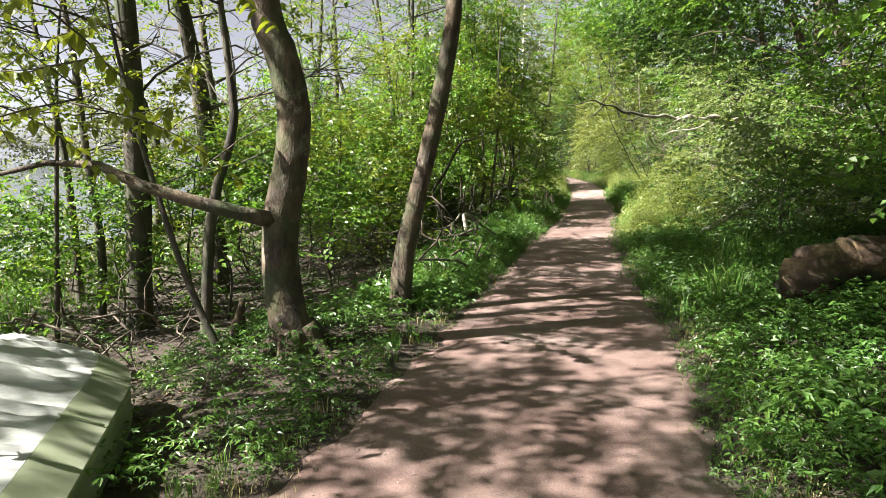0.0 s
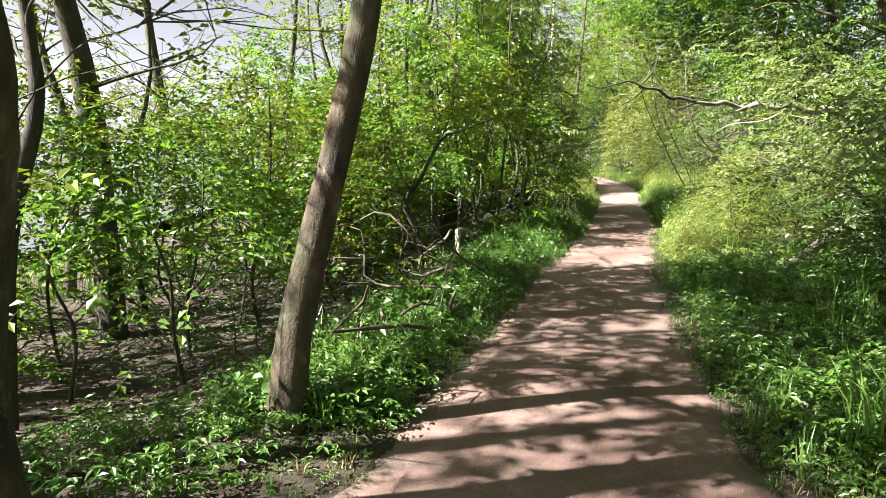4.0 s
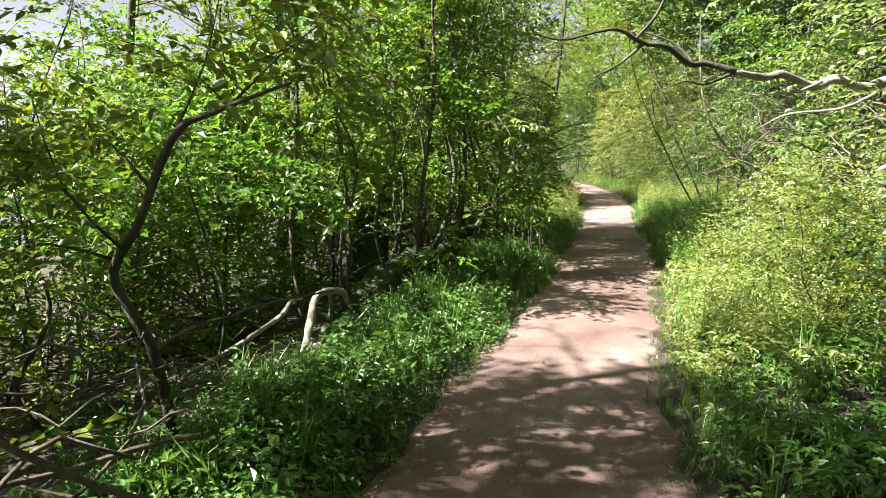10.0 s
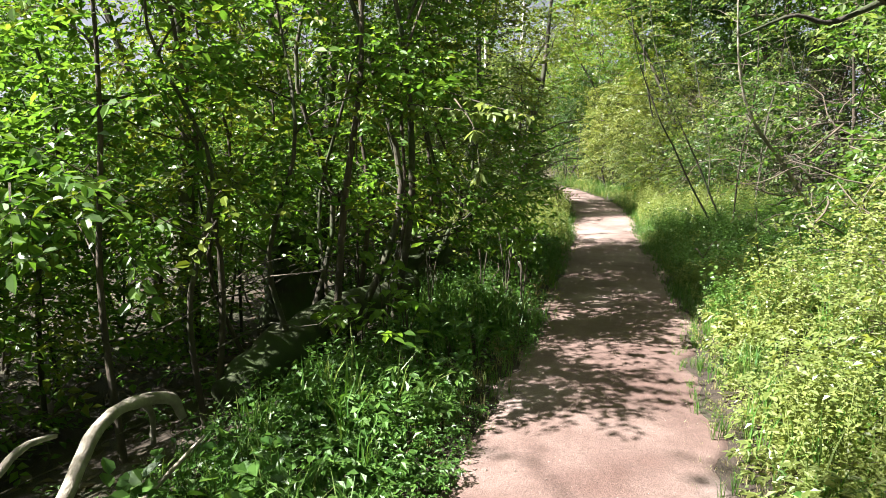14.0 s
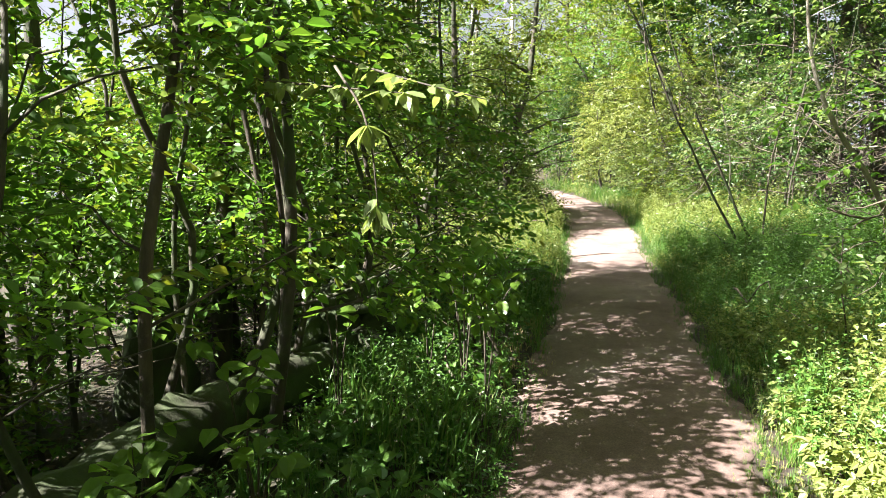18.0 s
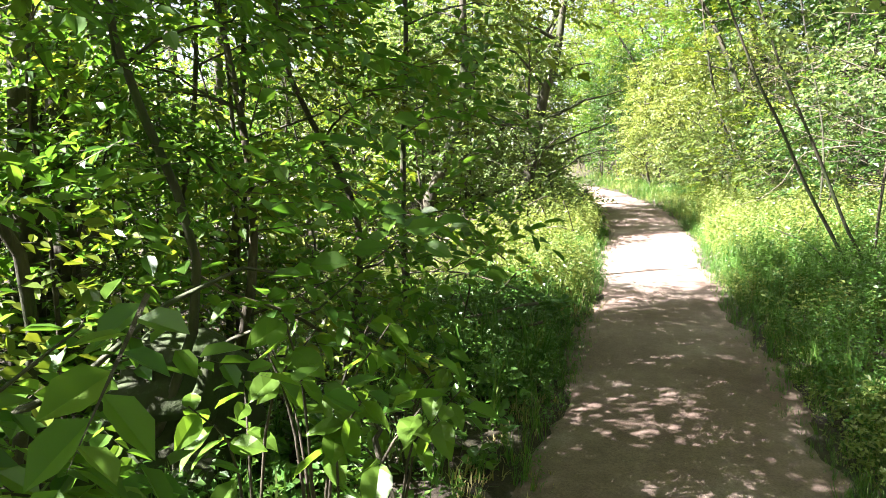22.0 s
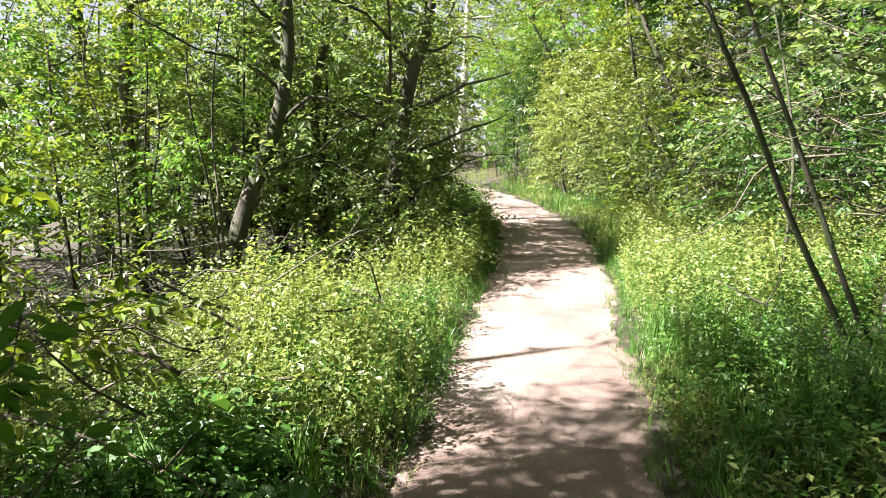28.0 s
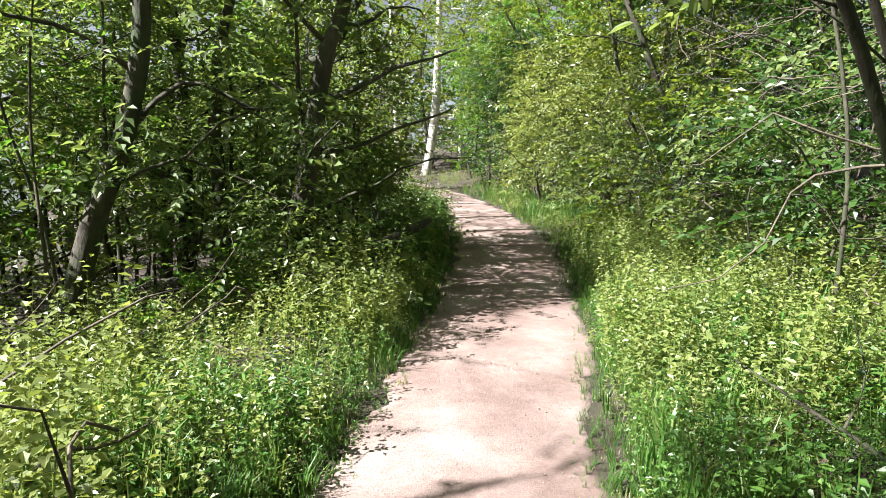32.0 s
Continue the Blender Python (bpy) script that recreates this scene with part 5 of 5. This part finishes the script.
# ---- sprays of large leaves hanging close to the path ----
def spray(label, line, n, mat, rng, leaf_len=0.12, droop=38, ratio=0.55, knots=None, parent=None):
    """A branch whose large leaves are each a part, strewn along it or in whorls at its knots."""
    o = np.array(line[0] if parent is None else parent.location)
    e = parent or thing("leaf_spray", *o, label, "branch", "hanging sprays")
    v, t = tube(np.array(line) - o, [0.006, 0.004, 0.002], 5, 8, 0.03, rng)
    make("twig", v, t, BARK_STEM, e, smooth=True)
    q = resample(line, 24)
    shapes = []
    for _ in range(3):
        lv, lt = big_leaf(leaf_len, leaf_len * ratio, rng)
        shapes.append(make("leaf", lv, lt, mat, e))
    for k in range(n):
        f = 0.2 + 0.8 * (k + rng.random()) / n
        if knots:
            f = knots[k % len(knots)] + rng.normal(0, 0.015)
        p = q[max(0, min(23, int(f * 23)))] - o
        ob = shapes[k] if k < 3 else new("leaf", shapes[k % 3].data)
        ob.parent = e
        s = rng.uniform(0.7, 1.25)
        ob.matrix_local = pose(*p, rng.normal(0, 22), rng.normal(droop, 18), rng.uniform(0, 360)) @ Matrix.Diagonal((s, s, s, 1))
    return e


def young_plant(x, y, h, stalks, mat, rng, leaf_len=0.105, n=6, turn=0.0):
    """A broad-leaved seedling tree: arching stalks that end in flat whorls of leaves."""
    z = float(ground_z(x, y))
    e = thing("young_plant", x, y, z, "broad-leaved young plant growing at the path's edge", "plant", "broad-leaved plants")
    for k in range(stalks):
        a, r, hh = turn + 6.28 * k / stalks + rng.normal(0, 0.3), rng.uniform(0.12, 0.26), h * rng.uniform(0.72, 1.05)
        line = [(x, y, z), (x + 0.3 * r * math.cos(a), y + 0.3 * r * math.sin(a), z + hh * 0.72), (x + r * math.cos(a), y + r * math.sin(a), z + hh)]
        spray("", line, n, mat, rng, leaf_len, 14, 0.6, (0.62, 0.8, 0.9, 1.0, 1.0), e)
    return e


_r = np.random.default_rng(5)
spray("hanging spray of large bright leaves in whorls", [(1.8, 13.7, 1.8), (1.93, 13.52, 1.6), (1.97, 13.49, 1.3)], 26, LEAF_PALE, _r, 0.085, 52, 0.42, (0.55, 1.0, 0.97))
spray("level spray of large sunlit leaves", [(1.2, 14.2, 1.82), (1.75, 13.8, 1.74), (2.1, 13.65, 1.7)], 40, LEAF_PALE, _r, 0.085, 30, 0.46)
spray("level spray of large sunlit leaves", [(1.7, 14.2, 1.9), (2.05, 13.75, 1.76), (2.32, 13.58, 1.68)], 26, LEAF_PALE, _r, 0.085, 30, 0.46)
for x, y, h, k in ((2.3, 15.22, 0.98, 6), (2.42, 14.98, 0.9, 3), (2.08, 15.35, 0.86, 3), (1.62, 14.72, 0.92, 3), (2.45, 15.62, 0.6, 4), (1.3, 14.1, 0.8, 3), (0.98, 13.75, 0.5, 4), (1.5, 13.6, 0.5, 4), (1.2, 13.4, 0.45, 4), (2.4, 16.2, 0.5, 4)):
    young_plant(x, y, h, k, LEAF_MID, _r, turn=x)
spray("thin leafy branch over the boat hull", [(-2.3, 3.2, 2.5), (-2.0, 2.9, 1.9), (-1.7, 2.7, 1.5)], 24, LEAF_FRESH, _r, 0.08)
spray("thin leafy branch over the boat hull", [(-3.0, 4.0, 2.3), (-2.4, 3.6, 1.9), (-1.6, 3.4, 1.95)], 26, LEAF_FRESH, _r, 0.08)
spray("thin leafy branch over the boat hull", [(-2.5, 2.2, -0.1), (-2.0, 2.3, 0.5), (-1.6, 2.35, 0.75)], 20, LEAF_FRESH, _r, 0.075)
for x, y, z in ((-1.5, 3.3, 2.35), (-1.75, 3.6, 1.85), (-1.95, 3.2, 2.1), (-2.3, 3.9, 1.55), (-1.6, 4.0, 1.5), (-2.2, 4.3, 2.5), (-1.35, 4.1, 2.4), (-2.6, 4.6, 2.1), (-2.9, 4.4, 2.75), (-1.9, 4.4, 2.75), (-2.5, 3.7, 2.3), (-3.1, 5.0, 1.9), (-1.7, 4.6, 1.9), (-2.1, 3.1, 1.5)):
    a = _r.random() * 6.3
    spray("pale sunlit spray of fresh leaves under the trees", [(x - 0.5 * math.cos(a), y - 0.5 * math.sin(a), z + 0.25), (x, y, z + 0.1), (x + 0.45 * math.cos(a), y + 0.45 * math.sin(a), z - 0.25)], 24, LEAF_FRESH, _r, 0.09)
spray("leafy branch hanging over the path", [(3.6, 4.6, 3.0), (2.9, 4.4, 2.55), (2.3, 4.3, 2.2)], 30, LEAF_MID, _r, 0.085)
spray("leafy branch hanging over the path", [(4.2, 4.8, 2.6), (3.4, 4.6, 2.3), (2.8, 4.4, 1.9)], 30, LEAF_MID, _r, 0.085)


# ---- herbs and grass ----
def herb_template(rng, n, h, leaf_len, ratio=0.5, fine=False):
    vs, ts, off = [], [], 0
    for k in range(n):
        f = (k + 0.5) / n
        v, t = leaf(leaf_len * rng.uniform(0.7, 1.2) * (1.1 - 0.4 * f), leaf_len * ratio, fine, rng)
        R = rot(rng.random() * 6.3, rng.normal(-0.15, 0.35), rng.normal(0, 0.3))
        vs.append(v @ R.T + np.array([rng.normal(0, 0.02), rng.normal(0, 0.02), h * (0.15 + 0.85 * f)]))
        ts.append(t + off)
        off += len(v)
    vs.append(np.array([(0.003, 0, 0), (-0.003, 0, 0), (0, 0.003, h)]))
    ts.append(np.array([(0, 1, 2)]) + off)
    v, t = np.vstack(vs), np.vstack(ts)
    return v, t, np.zeros(len(t), int)


def fine_herb(rng, n, h, leaf_len, fine=False):
    """A low herb of divided leaves: many small pointed leaflets on arching stalks."""
    vs, ts, off = [], [], 0
    for k in range(n):
        a, r = rng.random() * 6.3, rng.uniform(0.04, 0.14)
        d = np.array([math.cos(a), math.sin(a), 0])
        for f in (0.6, 1.0):
            for turn in (-0.9, 0.0, 0.9) if f == 1.0 else (-1.1, 1.1):
                v, t = leaf(leaf_len * rng.uniform(0.7, 1.2), leaf_len * 0.42, fine, rng)
                R = rot(a + turn + rng.normal(0, 0.2), rng.normal(0.2, 0.25), rng.normal(0, 0.3))
                vs.append(v @ R.T + d * r * f + np.array([0, 0, h * (0.35 + 0.65 * math.sin(1.7 * f)) * (0.6 + 0.4 * k / n)]))
                ts.append(t + off)
                off += len(v)
    v, t = np.vstack(vs), np.vstack(ts)
    return v, t, np.zeros(len(t), int)


def grass_template(rng, n, h):
    vs, ts, off = [], [], 0
    for k in range(n):
        a, b = rng.random() * 6.3, rng.uniform(0.15, 0.6)
        hh = h * rng.uniform(0.55, 1.15)
        d, s = np.array([math.cos(a), math.sin(a), 0]), np.array([-math.sin(a), math.cos(a), 0]) * 0.0035
        o = np.array([rng.normal(0, 0.02), rng.normal(0, 0.02), 0])
        m = o + d * b * hh * 0.35 + np.array([0, 0, hh * 0.62])
        tip = o + d * b * hh + np.array([0, 0, hh * (1 - 0.35 * b)])
        vs.append(np.array([o - s, o + s, m - s * 0.8, m + s * 0.8, tip]))
        ts.append(np.array([(0, 1, 3), (0, 3, 2), (2, 3, 4)]) + off)
        off += 5
    v, t = np.vstack(vs), np.vstack(ts)
    return v, t, np.zeros(len(t), int)


_r = np.random.default_rng(9)
HERBS = [herb_template(_r, 12, _r.uniform(0.17, 0.27), _r.uniform(0.035, 0.058), 0.46) for _ in range(8)]
TALL_HERBS = [herb_template(_r, int(_r.integers(22, 34)), _r.uniform(0.34, 0.54), _r.uniform(0.028, 0.044), 0.52) for _ in range(10)]
FINE_HERBS = [fine_herb(_r, 5, 0.17, 0.045) for _ in range(8)]
FEATHER_HERBS = [fine_herb(_r, 6, 0.17, 0.036) for _ in range(8)]
BROAD_HERBS = [herb_template(_r, 9, 0.19, 0.075, 0.6, True) for _ in range(8)]
TUFTS = [grass_template(_r, 11, 0.3) for _ in range(6)]
STRAWS = [grass_template(_r, 6, 0.11) for _ in range(4)]
LITTERS = [(*leaf(0.07, 0.04, False, _r), np.zeros(2, int)) for _ in range(4)]


def carpet(name, templates, mat, label, n, y0, y1, d0, d1, side, seed, size=1.0, clump=0.35, rise=0.0, power=1.0):
    """Plants strewn beside the path, from d0 to d1 away from its edge."""
    rng = np.random.default_rng(seed)
    y = rng.uniform(y0, y1, n)
    d = d0 + (d1 - d0) * rng.random(n) ** power
    x = left_edge(y) - d if side < 0 else right_edge(y) + d
    keep = rng.random(n) < 1 - clump + clump * 1.6 * wave(1.3 * x + seed, 1.5 * y)
    if mat is not LITTER:
        keep &= ~((side < 0) & (y > 3.7) & (y < 6.1) & ((x > -0.55) | (y < 5.2)) & (x > -2.4) & (rng.random(n) < 0.55))
    x, y, d = x[keep], y[keep], d[keep]
    p = np.stack([x, y, ground_z(x, y) - 0.01 + rise * rng.random(len(x))], 1)
    m = len(x)
    s = size * rng.uniform(0.6, 1.3, m) * np.clip(0.5 + d / 0.5, 0.4, 1) * (1 + 0.4 * wave(1.9 * x + 2, 1.6 * y + seed))
    v, t, k = scatter(templates, p, rng.random(m) * 6.3, rng.normal(0, 0.15, m), rng.normal(0, 0.15, m), s, rng)
    return tagged(make(name, v, t, mat), label, name.replace("_", " "), kind="stuff")


carpet("verge_herbs", FEATHER_HERBS, HERB, "patchy low feathery herbs on the verge", 1500, 1.3, 6.4, 0.0, 2.2, -1, 21, 1.1, 0.55)
carpet("verge_herbs", HERBS, HERB, "green leafy herbs on the verge", 4200, 6, 22, -0.1, 1.3, -1, 1)
carpet("verge_herbs", FINE_HERBS, HERB, "fine-leaved herbs on the verge", 1500, 5.2, 13, -0.05, 1.0, -1, 22)
carpet("verge_grass", TUFTS, GRASS, "fresh grass along the verge", 2200, 6, 36, -0.08, 1.2, -1, 2)
# HERB_SUN where sun falls, HERB where shade falls: the light is in the colour
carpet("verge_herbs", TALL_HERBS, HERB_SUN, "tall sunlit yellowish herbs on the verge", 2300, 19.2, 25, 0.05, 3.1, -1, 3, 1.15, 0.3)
carpet("verge_herbs", TALL_HERBS, HERB, "tall green herbs along the path", 700, 25, 32, 0.1, 2.2, -1, 53)
carpet("verge_herbs", HERBS, HERB, "low green herbs under the tall ones", 2300, 17, 26, 0.0, 3.2, -1, 51, 0.9, 0.1)
carpet("verge_herbs", HERBS, HERB, "low green herbs under the tall ones", 3600, 16, 27, 0.05, 3.4, 1, 52, 1.0, 0.1)
carpet("verge_herbs", FINE_HERBS, HERB, "shaded herbs under the trees", 2300, 1.5, 26, 1.3, 6.0, -1, 4, clump=0.6)
carpet("verge_herbs", BROAD_HERBS, HERB, "broad-leaved herbs at the path's edge", 1100, 6, 20, 0.1, 1.1, -1, 5)
carpet("verge_herbs", FEATHER_HERBS, HERB, "feathery herbs on the shaded verge", 1500, 1.6, 9.5, 0.15, 3.2, 1, 6, 1.15, 0.2)
carpet("verge_herbs", FEATHER_HERBS, HERB, "fine-leaved herbs on the shaded verge", 1400, 1.0, 9, 0.0, 3.0, 1, 23)
carpet("verge_herbs", FINE_HERBS, HERB, "fine green herbs on the verge", 2600, 1.4, 10, -0.05, 3.5, 1, 7, 1.1, 0.2)
carpet("verge_grass", TUFTS, GRASS, "fresh grass along the verge", 3000, 5.5, 40, -0.08, 1.6, 1, 8)
# sunny stretches in the lit herb tone, y 14 to 21.2 in the shaded one
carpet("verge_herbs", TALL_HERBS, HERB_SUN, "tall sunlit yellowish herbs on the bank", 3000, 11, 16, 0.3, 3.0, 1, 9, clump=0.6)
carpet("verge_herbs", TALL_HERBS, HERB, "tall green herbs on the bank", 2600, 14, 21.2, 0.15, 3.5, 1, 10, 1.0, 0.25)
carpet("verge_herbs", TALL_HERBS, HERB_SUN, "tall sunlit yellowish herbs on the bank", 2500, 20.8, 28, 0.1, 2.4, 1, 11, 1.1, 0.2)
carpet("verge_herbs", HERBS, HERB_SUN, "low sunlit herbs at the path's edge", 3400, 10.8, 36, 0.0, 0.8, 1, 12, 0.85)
carpet("verge_herbs", TALL_HERBS, HERB, "distant herbs along the path", 1300, 30, 44, 0.1, 4, -1, 13, 0.95)
carpet("verge_herbs", TALL_HERBS, HERB_SUN, "distant herbs along the path", 1100, 33, 46, 0.1, 4, 1, 14, 0.9)
carpet("leaf_litter", LITTERS, LITTER, "brown dead leaves on the woodland floor", 16000, 1.0, 24, 0.5, 6.5, -1, 15, clump=0.2, rise=0.03)
carpet("leaf_litter", LITTERS, LITTER, "brown dead leaves on the bank", 4000, 1.0, 24, 0.1, 5, 1, 16, clump=0.2, rise=0.03)

carpet("verge_herbs", FINE_HERBS, HERB_SUN, "fine-leaved herbs on the bank in the sunlit yellowish tone", 2400, 10.6, 17, 0.15, 1.8, 1, 31)
carpet("verge_herbs", FINE_HERBS, HERB, "low green herbs in the shade of the bank", 1300, 8, 11.6, 0.2, 3.0, 1, 36)
carpet("leaf_litter", LITTERS, LITTER, "brown and grey dead leaves on bare soil", 6500, 0.4, 8, 0.0, 2.6, -1, 35, 0.75, 0.15, 0.02)
carpet("verge_herbs", FEATHER_HERBS, HERB, "low sparse feathery herbs by the path's edge", 900, 0.6, 5, 0.0, 1.5, -1, 32, 0.8, 0.6)
carpet("verge_grass", TUFTS, GRASS, "short grass growing into the path's edge", 2400, 1.0, 30, -0.16, 0.35, 1, 33, 0.5, 0.6)
carpet("verge_grass", TUFTS, GRASS, "dense short grass fringing the gravel", 1700, 14, 26, -0.1, 0.35, 1, 63, 0.55, 0.1)
carpet("verge_grass", TUFTS, GRASS, "dense short grass fringing the gravel", 1300, 17, 26, -0.06, 0.3, -1, 64, 0.5, 0.1)
carpet("verge_grass", TUFTS, GRASS, "short grass growing into the path's edge", 1800, 1.0, 26, -0.14, 0.3, -1, 34, 0.5, 0.6)
carpet("leaf_litter", LITTERS, LITTER, "dead leaves and crumbs along the path's edge", 1500, 1.0, 24, -0.3, 0.25, -1, 17, 0.45, 0.1)
carpet("leaf_litter", LITTERS, LITTER, "dead leaves and crumbs along the path's edge", 1500, 1.0, 24, -0.3, 0.25, 1, 18, 0.45, 0.1)
carpet("dry_grass", STRAWS, STRAW, "sparse dry grass at the path's edge", 3600, 1.5, 22, -0.2, 0.42, 1, 24, 0.7, 0.2)
carpet("dry_grass", STRAWS, STRAW, "sparse dry grass at the path's edge", 1600, 1.5, 30, -0.16, 0.25, -1, 25, 1.0, 0.3)
carpet("bank_grass", TUFTS, GRASS, "rough grass on the bank above the lake", 1200, 1.0, 16, 5.5, 12, -1, 19, 1.6)


def pebbles(n, seed):
    rng = np.random.default_rng(seed)
    y = 1.5 + 26 * rng.random(n) ** 1.3
    u = rng.random(n)
    x = left_edge(y) + u * (right_edge(y) - left_edge(y))
    base = np.array([(1, 0, 0), (-1, 0, 0), (0, 1, 0), (0, -1, 0), (0, 0, 0.7), (0, 0, -0.7)], float)
    tri = np.array([(0, 2, 4), (2, 1, 4), (1, 3, 4), (3, 0, 4), (2, 0, 5), (1, 2, 5), (3, 1, 5), (0, 3, 5)])
    tpl = [(base * rng.uniform(0.7, 1.2, (6, 3)), tri, np.zeros(8, int)) for _ in range(5)]
    p = np.stack([x, y, 0.006 + 0.02 * (1 - (2 * u - 1) ** 2)], 1)
    v, t, k = scatter(tpl, p, rng.random(n) * 6.3, rng.normal(0, 0.4, n), rng.normal(0, 0.4, n), 0.003 + 0.005 * rng.random(n) ** 2.5, rng)
    tagged(make("pebbles", v, t, STONE), "small loose stones on the gravel path", "stones", kind="stuff")


pebbles(2600, 3)
